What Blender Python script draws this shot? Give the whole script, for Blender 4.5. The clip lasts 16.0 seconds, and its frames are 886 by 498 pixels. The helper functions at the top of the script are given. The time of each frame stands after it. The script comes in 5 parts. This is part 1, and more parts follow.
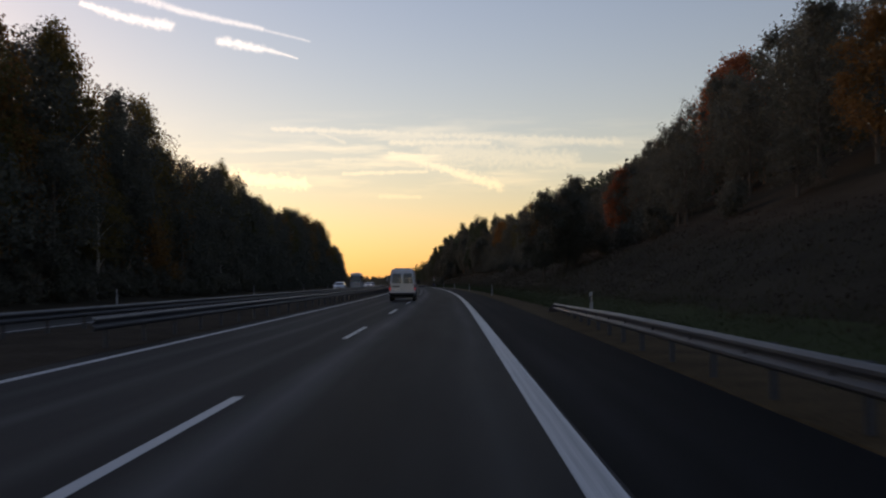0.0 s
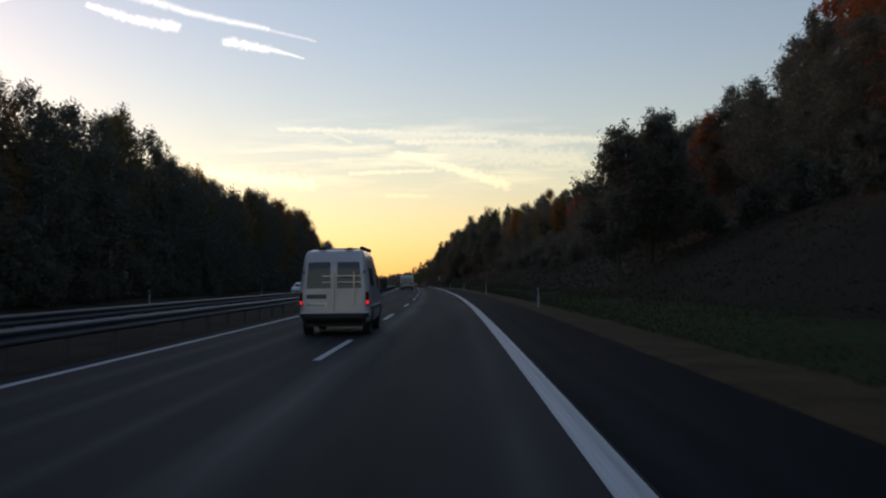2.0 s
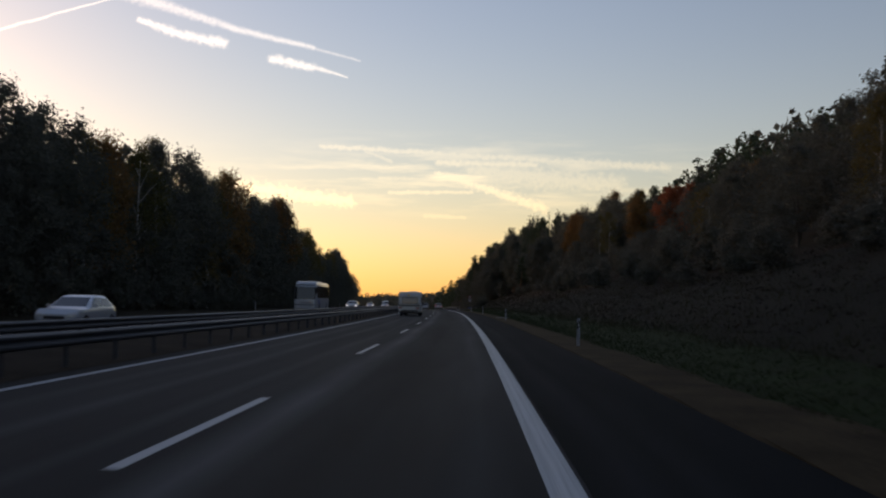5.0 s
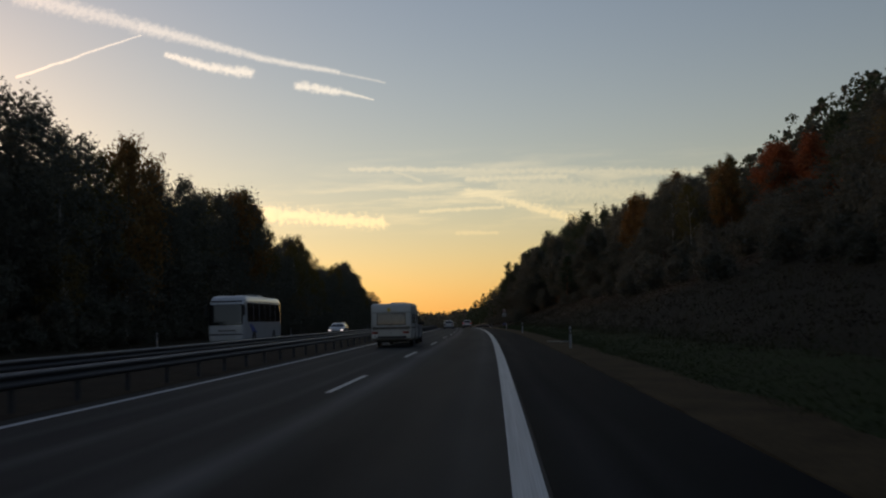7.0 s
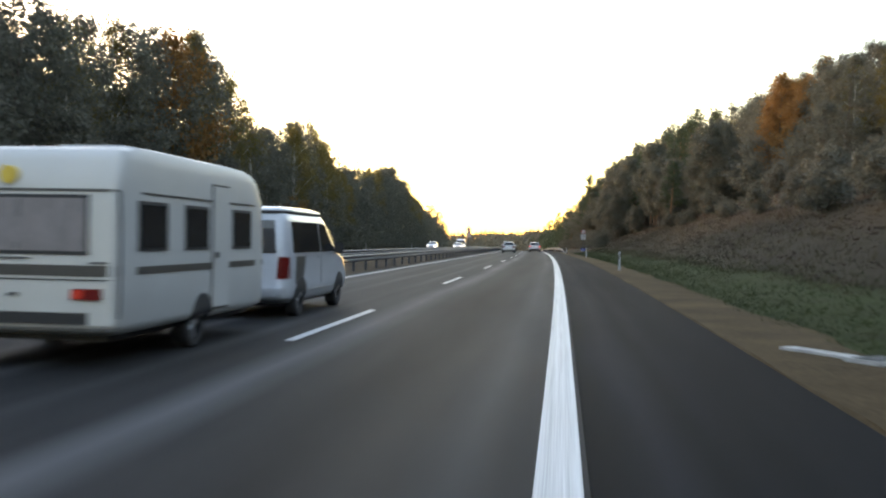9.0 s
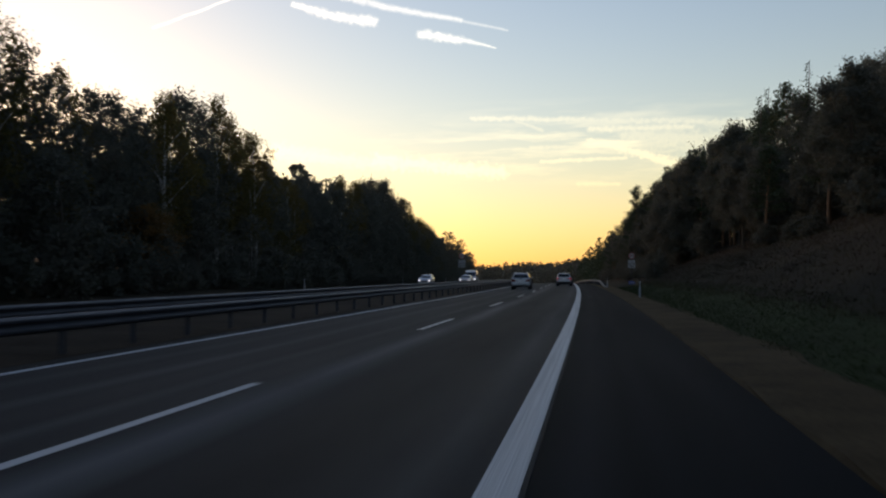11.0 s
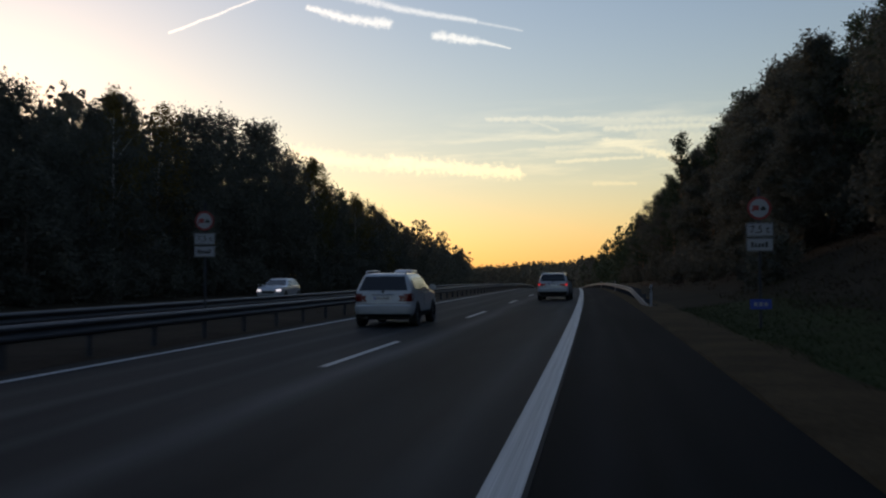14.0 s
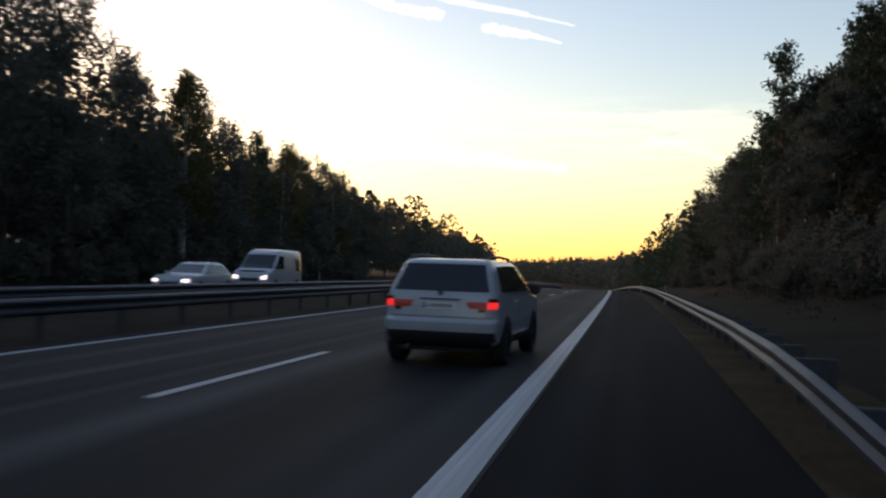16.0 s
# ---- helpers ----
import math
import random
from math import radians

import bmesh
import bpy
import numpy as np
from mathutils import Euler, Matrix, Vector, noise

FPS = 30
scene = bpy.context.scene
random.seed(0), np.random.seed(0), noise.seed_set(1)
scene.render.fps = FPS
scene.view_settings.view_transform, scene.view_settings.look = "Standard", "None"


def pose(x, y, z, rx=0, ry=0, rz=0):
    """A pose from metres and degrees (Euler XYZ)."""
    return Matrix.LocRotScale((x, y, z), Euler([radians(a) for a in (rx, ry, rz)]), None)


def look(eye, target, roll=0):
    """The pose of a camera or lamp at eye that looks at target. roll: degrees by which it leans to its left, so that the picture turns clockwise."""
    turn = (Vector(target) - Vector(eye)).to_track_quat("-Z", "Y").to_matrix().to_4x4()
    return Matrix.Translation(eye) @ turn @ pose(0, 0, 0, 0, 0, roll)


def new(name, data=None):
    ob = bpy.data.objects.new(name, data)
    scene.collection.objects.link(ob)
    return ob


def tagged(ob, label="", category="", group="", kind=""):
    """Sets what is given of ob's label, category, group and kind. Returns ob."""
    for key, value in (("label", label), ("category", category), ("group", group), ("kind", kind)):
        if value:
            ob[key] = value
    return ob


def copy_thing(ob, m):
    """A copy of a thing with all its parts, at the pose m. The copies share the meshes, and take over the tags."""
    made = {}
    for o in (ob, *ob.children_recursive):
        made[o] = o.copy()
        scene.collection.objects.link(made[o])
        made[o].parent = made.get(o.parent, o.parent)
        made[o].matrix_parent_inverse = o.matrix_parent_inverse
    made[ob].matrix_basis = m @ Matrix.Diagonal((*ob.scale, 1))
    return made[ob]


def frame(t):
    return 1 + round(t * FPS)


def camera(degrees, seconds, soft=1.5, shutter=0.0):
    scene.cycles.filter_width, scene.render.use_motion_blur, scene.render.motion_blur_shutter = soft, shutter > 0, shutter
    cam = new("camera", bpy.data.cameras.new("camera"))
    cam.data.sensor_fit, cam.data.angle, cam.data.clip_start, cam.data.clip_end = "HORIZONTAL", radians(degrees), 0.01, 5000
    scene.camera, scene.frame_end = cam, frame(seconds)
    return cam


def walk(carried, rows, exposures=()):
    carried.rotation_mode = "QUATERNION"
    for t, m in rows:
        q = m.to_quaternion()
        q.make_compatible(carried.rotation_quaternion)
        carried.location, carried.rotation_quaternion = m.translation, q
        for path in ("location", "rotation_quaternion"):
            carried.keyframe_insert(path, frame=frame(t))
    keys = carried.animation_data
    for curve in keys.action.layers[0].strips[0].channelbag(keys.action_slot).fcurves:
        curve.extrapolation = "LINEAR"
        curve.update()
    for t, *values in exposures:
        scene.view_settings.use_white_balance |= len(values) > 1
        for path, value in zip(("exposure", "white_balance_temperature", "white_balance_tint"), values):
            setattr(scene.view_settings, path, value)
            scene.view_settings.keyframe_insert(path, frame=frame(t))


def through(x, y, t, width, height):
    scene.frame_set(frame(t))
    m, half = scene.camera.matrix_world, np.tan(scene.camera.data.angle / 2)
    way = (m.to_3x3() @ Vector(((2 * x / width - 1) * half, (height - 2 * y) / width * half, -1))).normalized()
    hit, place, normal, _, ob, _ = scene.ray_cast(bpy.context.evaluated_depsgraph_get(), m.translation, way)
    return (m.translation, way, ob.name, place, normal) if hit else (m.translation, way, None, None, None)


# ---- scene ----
cam = camera(50.9, 16.0, soft=2.2, shutter=0.3)
PATH = [
    (0, (2.778, -0.016, 1.499), (2.603, 19.972, 2.170), -0.41),
    (0.5, (2.770, 10.172, 1.501), (2.572, 30.161, 2.139), -1.35),
    (1, (2.685, 20.759, 1.502), (2.437, 40.746, 2.171), -1.45),
    (1.5, (2.674, 31.622, 1.503), (2.414, 51.610, 2.152), -0.78),
    (2, (2.600, 42.501, 1.502), (2.273, 62.488, 2.154), -0.72),
    (2.5, (2.440, 53.175, 1.500), (2.105, 73.158, 2.262), -0.46),
    (3, (2.371, 63.766, 1.496), (1.962, 83.750, 2.205), 0.02),
    (5.5, (2.274, 116.818, 1.439), (1.005, 136.742, 2.630), 1.14),
    (6, (2.138, 127.404, 1.421), (0.541, 147.298, 2.715), -0.89),
    (6.5, (1.933, 138.019, 1.401), (0.169, 157.887, 2.865), -1.41),
    (7, (1.625, 148.461, 1.382), (-0.202, 168.323, 2.852), -1.44),
    (7.5, (1.224, 159.319, 1.362), (-0.557, 179.228, 2.044), -0.48),
    (8, (0.801, 169.954, 1.342), (-0.904, 189.881, 1.496), 1.35),
    (8.5, (0.455, 180.518, 1.323), (-1.898, 200.378, 1.439), 1.87),
    (9, (0.102, 191.348, 1.304), (-3.374, 211.041, 1.048), 1.07),
    (11.5, (-2.011, 245.225, 1.159), (-6.446, 264.721, 1.661), 0.03),
    (12, (-2.690, 256.125, 1.111), (-7.240, 275.596, 1.547), -0.07),
    (12.5, (-3.362, 266.262, 1.060), (-7.925, 285.729, 1.545), -0.78),
    (13, (-4.068, 276.728, 1.002), (-8.656, 296.188, 1.506), -0.79),
    (13.5, (-4.829, 286.840, 0.942), (-9.460, 306.292, 1.378), -0.94),
    (14, (-5.542, 297.207, 0.878), (-10.257, 316.638, 1.334), -0.52),
    (14.5, (-6.236, 307.338, 0.813), (-11.781, 326.548, 1.293), 0.96),
    (15, (-6.842, 317.719, 0.746), (-12.910, 336.775, 0.950), 2.50),
    (15.5, (-7.482, 327.910, 0.680), (-13.719, 346.912, 0.888), 2.40),
    (16, (-8.290, 338.940, 0.608), (-13.874, 358.143, 0.886), 1.85),
]
EXPOSURES = [(0, 0.3, 6600, 39), (1.5, 0.4, 6350, 35), (3.2, 0.47, 6300, 33), (5.5, 0.15, 6700, 37), (6.5, -0.1, 6900, 31), (7.1, -0.1, 6900, 31), (7.5, 1.0, 6850, 27), (8, 2.37, 7250, 26), (8.5, 2.85, 7500, 26), (9.2, 3.1, 7500, 27), (11.3, 0.2, 6200, 29), (12.5, 0.08, 6100, 29), (14.5, 0.15, 6100, 29), (15, 0.58, 6150, 30), (16, 0.8, 6350, 30)]
walk(cam, [(t, look(eye, target, roll)) for t, eye, target, roll in PATH], EXPOSURES)

# ---- world and sun: a low sun ahead, hidden behind the trees across the median ----
SUN_TURN, SUN_UP = 40.0, 8.2          # degrees to the left of +y, degrees up


def streak_group():
    """A soft streak of cloud from A to B, in the flat coordinates x/y and z/y of the sky ahead."""
    g = bpy.data.node_groups.new("sky_streak", "ShaderNodeTree")
    for nm, kind in (("P", "NodeSocketVector"), ("A", "NodeSocketVector"), ("B", "NodeSocketVector"), ("W0", "NodeSocketFloat"), ("W1", "NodeSocketFloat"), ("Ragged", "NodeSocketFloat")):
        g.interface.new_socket(nm, in_out="INPUT", socket_type=kind)
    g.interface.new_socket("Mask", in_out="OUTPUT", socket_type="NodeSocketFloat")
    n, l = g.nodes, g.links
    gi, go = n.new("NodeGroupInput"), n.new("NodeGroupOutput")

    def vm(op, a, b=None):
        m = n.new("ShaderNodeVectorMath")
        m.operation = op
        l.new(a, m.inputs[0])
        if b is not None:
            l.new(b, m.inputs[1])
        return m

    def sm(op, a, b, clamp=False):
        m = n.new("ShaderNodeMath")
        m.operation, m.use_clamp = op, clamp
        for k, v in ((0, a), (1, b)):
            if isinstance(v, (int, float)):
                m.inputs[k].default_value = v
            else:
                l.new(v, m.inputs[k])
        return m.outputs[0]

    pa = vm("SUBTRACT", gi.outputs["P"], gi.outputs["A"]).outputs[0]
    ab = vm("SUBTRACT", gi.outputs["B"], gi.outputs["A"]).outputs[0]
    t = sm("DIVIDE", vm("DOT_PRODUCT", pa, ab).outputs["Value"], vm("DOT_PRODUCT", ab, ab).outputs["Value"], True)
    sc = n.new("ShaderNodeVectorMath")
    sc.operation = "SCALE"
    l.new(ab, sc.inputs[0]), l.new(t, sc.inputs["Scale"])
    off = vm("SUBTRACT", pa, sc.outputs[0]).outputs[0]
    dist = vm("LENGTH", off).outputs["Value"]
    w = sm("ADD", gi.outputs["W0"], sm("MULTIPLY", t, sm("SUBTRACT", gi.outputs["W1"], gi.outputs["W0"])))
    no = n.new("ShaderNodeTexNoise")
    no.inputs["Scale"].default_value, no.inputs["Detail"].default_value = 170.0, 6.0
    l.new(gi.outputs["P"], no.inputs["Vector"])
    rag = sm("MULTIPLY", gi.outputs["Ragged"], sm("SUBTRACT", no.outputs[0], 0.5))
    m = sm("SUBTRACT", sm("ADD", 1.0, rag), sm("DIVIDE", dist, w))
    mr = n.new("ShaderNodeMapRange")
    mr.interpolation_type = "SMOOTHSTEP"
    mr.inputs["From Max"].default_value = 1.0
    l.new(m, mr.inputs["Value"])
    inner = n.new("ShaderNodeTexNoise")
    inner.inputs["Scale"].default_value, inner.inputs["Detail"].default_value = 260.0, 3.0
    l.new(gi.outputs["P"], inner.inputs["Vector"])
    l.new(sm("MULTIPLY", mr.outputs[0], sm("ADD", 0.35, sm("MULTIPLY", inner.outputs[0], 1.3)), True), go.inputs["Mask"])
    return g


# from, to, half widths, strength, raggedness of each contrail and cloud bank
STREAKS = [
    ((-0.575, 0.383), (-0.43, 0.338), 0.016, 0.011, 0.55, 1.2), ((-0.43, 0.338), (-0.299, 0.297), 0.011, 0.006, 0.7, 0.8),
    ((-0.299, 0.297), (-0.203, 0.273), 0.006, 0.004, 0.75, 0.5), ((-0.203, 0.273), (-0.152, 0.260), 0.003, 0.002, 0.4, 0.6),
    ((-0.577, 0.287), (-0.43, 0.3285), 0.0028, 0.0016, 0.8, 0.3),
    ((-0.400, 0.304), (-0.351, 0.287), 0.005, 0.0075, 0.95, 1.3), ((-0.351, 0.287), (-0.304, 0.279), 0.0075, 0.0085, 0.95, 1.3),
    ((-0.249, 0.261), (-0.203, 0.252), 0.0075, 0.0065, 0.95, 1.2), ((-0.203, 0.252), (-0.165, 0.241), 0.0045, 0.0014, 0.8, 0.4),
    ((-0.0646, 0.137), (0.0508, 0.1028), 0.005, 0.010, 0.62, 1.5), ((-0.115, 0.1154), (-0.026, 0.1178), 0.003, 0.003, 0.4, 1.2),
    ((-0.192, 0.165), (0.184, 0.147), 0.004, 0.007, 0.4, 1.5), ((-0.062, 0.149), (0.042, 0.148), 0.006, 0.006, 0.45, 1.2),
    ((-0.142, 0.160), (-0.114, 0.1495), 0.003, 0.003, 0.25, 0.9), ((-0.127, 0.131), (-0.084, 0.130), 0.004, 0.004, 0.25, 0.9),
    ((-0.300, 0.121), (-0.156, 0.1045), 0.014, 0.010, 0.75, 1.8), ((-0.076, 0.091), (-0.033, 0.090), 0.004, 0.003, 0.25, 0.8),
    ((-0.142, 0.145), (-0.087, 0.143), 0.003, 0.003, 0.25, 0.9), ((-0.02, 0.140), (0.13, 0.128), 0.022, 0.016, 0.3, 1.5),
    ((-0.42, 0.135), (-0.29, 0.115), 0.016, 0.010, 0.5, 1.6),
]
world = bpy.data.worlds.new("evening_sky")
scene.world = world
world.use_nodes = True
wn, wl = world.node_tree.nodes, world.node_tree.links
wn.clear()
sky = wn.new("ShaderNodeTexSky")
sky.sky_type, sky.sun_disc = "NISHITA", False
sky.sun_elevation, sky.sun_rotation = radians(SUN_UP), radians(-SUN_TURN)
sky.altitude, sky.air_density, sky.dust_density, sky.ozone_density = 300, 1.45, 0.42, 1.88
tc = wn.new("ShaderNodeTexCoord")
sep = wn.new("ShaderNodeSeparateXYZ")
wl.new(tc.outputs["Generated"], sep.inputs[0])


def wmath(op, a, b, clamp=False):
    m = wn.new("ShaderNodeMath")
    m.operation, m.use_clamp = op, clamp
    for k, v in ((0, a), (1, b)):
        if isinstance(v, (int, float)):
            m.inputs[k].default_value = v
        else:
            wl.new(v, m.inputs[k])
    return m.outputs[0]


ahead = wmath("MAXIMUM", sep.outputs["Y"], 0.05)
flat = wn.new("ShaderNodeCombineXYZ")
wl.new(wmath("DIVIDE", sep.outputs["X"], ahead), flat.inputs["X"])
wl.new(wmath("DIVIDE", sep.outputs["Z"], ahead), flat.inputs["Y"])
warp = wn.new("ShaderNodeTexNoise")
warp.inputs["Scale"].default_value = 40.0
wl.new(flat.outputs[0], warp.inputs["Vector"])
shift = wn.new("ShaderNodeVectorMath")
shift.operation = "MULTIPLY_ADD"
shift.inputs[1].default_value = (0.004, 0.004, 0)
wl.new(warp.outputs["Color"], shift.inputs[0]), wl.new(flat.outputs[0], shift.inputs[2])
group = streak_group()
total = None
for a, b, w0, w1, strength, ragged in STREAKS:
    node = wn.new("ShaderNodeGroup")
    node.node_tree = group
    wl.new(shift.outputs[0], node.inputs["P"])
    node.inputs["A"].default_value, node.inputs["B"].default_value = (a[0] + 0.002, a[1] + 0.002, 0), (b[0] + 0.002, b[1] + 0.002, 0)
    node.inputs["W0"].default_value, node.inputs["W1"].default_value, node.inputs["Ragged"].default_value = w0, w1, ragged
    part_mask = wmath("MULTIPLY", node.outputs[0], strength)
    total = part_mask if total is None else wmath("MAXIMUM", total, part_mask)
# a thin veil of cirrus low over the horizon ahead
turned = wn.new("ShaderNodeMapping")
turned.inputs["Rotation"].default_value, turned.inputs["Scale"].default_value = (0, 0, radians(8)), (7, 62, 1)
wl.new(shift.outputs[0], turned.inputs[0])
veil = wn.new("ShaderNodeTexNoise")
veil.inputs["Scale"].default_value, veil.inputs["Detail"].default_value, veil.inputs["Roughness"].default_value = 1.0, 6.0, 0.6
wl.new(turned.outputs[0], veil.inputs["Vector"])
spread_ = wn.new("ShaderNodeSeparateXYZ")
wl.new(flat.outputs[0], spread_.inputs[0])


def bump_at(value, mid, half):
    return wmath("SUBTRACT", 1.0, wmath("MINIMUM", wmath("ABSOLUTE", wmath("DIVIDE", wmath("SUBTRACT", value, mid), half), 0.0), 1.0), True)


band = wmath("MULTIPLY", bump_at(spread_.outputs["Y"], 0.135, 0.05), bump_at(spread_.outputs["X"], -0.02, 0.34))
wisps = wmath("MULTIPLY", wmath("MULTIPLY", wmath("SUBTRACT", veil.outputs[0], 0.46), 4.0, True), wmath("MULTIPLY", band, 1.0))
total = wmath("MAXIMUM", total, wisps)
high = wmath("MULTIPLY", wmath("SUBTRACT", spread_.outputs["Y"], 0.175), 18.0, True)
lit = wn.new("ShaderNodeMix")
lit.data_type, lit.blend_type = "RGBA", "MIX"
pale = wn.new("ShaderNodeMix")
pale.data_type, pale.blend_type = "RGBA", "MIX"
pale.inputs["A"].default_value, pale.inputs["B"].default_value = (0.85, 0.58, 0.30, 1), (1.7, 1.6, 1.45, 1)
wl.new(high, pale.inputs["Factor"])
cloud = wn.new("ShaderNodeVectorMath")
cloud.operation = "MULTIPLY_ADD"
cloud.inputs[1].default_value = (1.75, 1.5, 1.2)
wl.new(sky.outputs[0], cloud.inputs[0]), wl.new(pale.outputs["Result"], cloud.inputs[2])
wl.new(total, lit.inputs["Factor"]), wl.new(sky.outputs[0], lit.inputs["A"]), wl.new(cloud.outputs[0], lit.inputs["B"])
bg = wn.new("ShaderNodeBackground")
bg.inputs["Strength"].default_value = 0.12
wout = wn.new("ShaderNodeOutputWorld")
wl.new(lit.outputs["Result"], bg.inputs["Color"]), wl.new(bg.outputs[0], wout.inputs["Surface"])

sun = new("sun", bpy.data.lights.new("sun", "SUN"))
sun.data.energy, sun.data.angle, sun.data.color = 0.5, radians(2.0), (1.0, 0.72, 0.45)
sx, sy = -math.sin(radians(SUN_TURN)), math.cos(radians(SUN_TURN))
sun.matrix_world = look((sx * 500, sy * 500, 500 * math.tan(radians(SUN_UP))), (0, 0, 0))

# ---- materials ----


def mat(name, color, rough=0.6, metal=0.0, spread=0.0, scale=5.0, fine=60.0, bump=0.0, stretch=(1, 1, 1), dark=None, spec=0.5, coat=0.0, coords="Object"):
    """A surface with patches at one scale and grain at another, in metres."""
    m = bpy.data.materials.new(name)
    m.use_nodes = True
    n, l = m.node_tree.nodes, m.node_tree.links
    p = n["Principled BSDF"]
    p.inputs["Roughness"].default_value, p.inputs["Metallic"].default_value = rough, metal
    p.inputs["Specular IOR Level"].default_value, p.inputs["Coat Weight"].default_value = spec, coat
    p.inputs["Base Color"].default_value = (*color, 1)
    if spread or dark:
        co = n.new("ShaderNodeTexCoord")
        mp = n.new("ShaderNodeMapping")
        mp.inputs["Scale"].default_value = stretch
        l.new(co.outputs[coords], mp.inputs[0])
        big, small = n.new("ShaderNodeTexNoise"), n.new("ShaderNodeTexNoise")
        big.inputs["Scale"].default_value, big.inputs["Detail"].default_value = scale, 5
        small.inputs["Scale"].default_value, small.inputs["Detail"].default_value = fine, 2
        l.new(mp.outputs[0], big.inputs["Vector"]), l.new(mp.outputs[0], small.inputs["Vector"])
        mix = n.new("ShaderNodeMath")
        mix.operation = "MULTIPLY_ADD"
        mix.inputs[1].default_value = 0.45
        l.new(small.outputs[0], mix.inputs[0])
        sc = n.new("ShaderNodeMath")
        sc.operation = "MULTIPLY"
        sc.inputs[1].default_value = 0.55
        l.new(big.outputs[0], sc.inputs[0]), l.new(sc.outputs[0], mix.inputs[2])
        ramp = n.new("ShaderNodeValToRGB")
        low = dark or tuple(c * (1 - spread) for c in color)
        high = tuple(min(1, c * (1 + spread)) for c in color)
        ramp.color_ramp.elements[0].position, ramp.color_ramp.elements[1].position = 0.32, 0.68
        ramp.color_ramp.elements[0].color, ramp.color_ramp.elements[1].color = (*low, 1), (*high, 1)
        l.new(mix.outputs[0], ramp.inputs[0]), l.new(ramp.outputs[0], p.inputs["Base Color"])
        if bump:
            b = n.new("ShaderNodeBump")
            b.inputs["Strength"].default_value, b.inputs["Distance"].default_value = bump, 0.02
            l.new(mix.outputs[0], b.inputs["Height"]), l.new(b.outputs[0], p.inputs["Normal"])
    return m


def leaf_mat(name, colors, through=0.35):
    """Leaves: hue by tree and by leaf, with light passing through."""
    m = bpy.data.materials.new(name)
    m.use_nodes = True
    n, l = m.node_tree.nodes, m.node_tree.links
    p, out = n["Principled BSDF"], n["Material Output"]
    geo, info = n.new("ShaderNodeNewGeometry"), n.new("ShaderNodeObjectInfo")
    add = n.new("ShaderNodeMath")
    add.operation = "MULTIPLY_ADD"
    add.inputs[1].default_value = 0.5
    half = n.new("ShaderNodeMath")
    half.operation = "MULTIPLY"
    half.inputs[1].default_value = 0.5
    l.new(info.outputs["Random"], half.inputs[0])
    l.new(geo.outputs["Random Per Island"], add.inputs[0]), l.new(half.outputs[0], add.inputs[2])
    ramp = n.new("ShaderNodeValToRGB")
    ramp.color_ramp.elements[0].color = (*colors[0], 1)
    ramp.color_ramp.elements[1].color = (*colors[-1], 1)
    for k, c in enumerate(colors[1:-1]):
        e = ramp.color_ramp.elements.new((k + 1) / (len(colors) - 1))
        e.color = (*c, 1)
    l.new(add.outputs[0], ramp.inputs[0]), l.new(ramp.outputs[0], p.inputs["Base Color"])
    p.inputs["Roughness"].default_value, p.inputs["Specular IOR Level"].default_value = 0.7, 0.2
    tr, mx = n.new("ShaderNodeBsdfTranslucent"), n.new("ShaderNodeMixShader")
    mx.inputs[0].default_value = through
    l.new(ramp.outputs[0], tr.inputs["Color"])
    l.new(p.outputs[0], mx.inputs[1]), l.new(tr.outputs[0], mx.inputs[2]), l.new(mx.outputs[0], out.inputs["Surface"])
    return m


def glow(name, color, strength):
    m = bpy.data.materials.new(name)
    m.use_nodes = True
    p = m.node_tree.nodes["Principled BSDF"]
    p.inputs["Base Color"].default_value = p.inputs["Emission Color"].default_value = (*color, 1)
    p.inputs["Emission Strength"].default_value, p.inputs["Roughness"].default_value = strength, 0.3
    return m


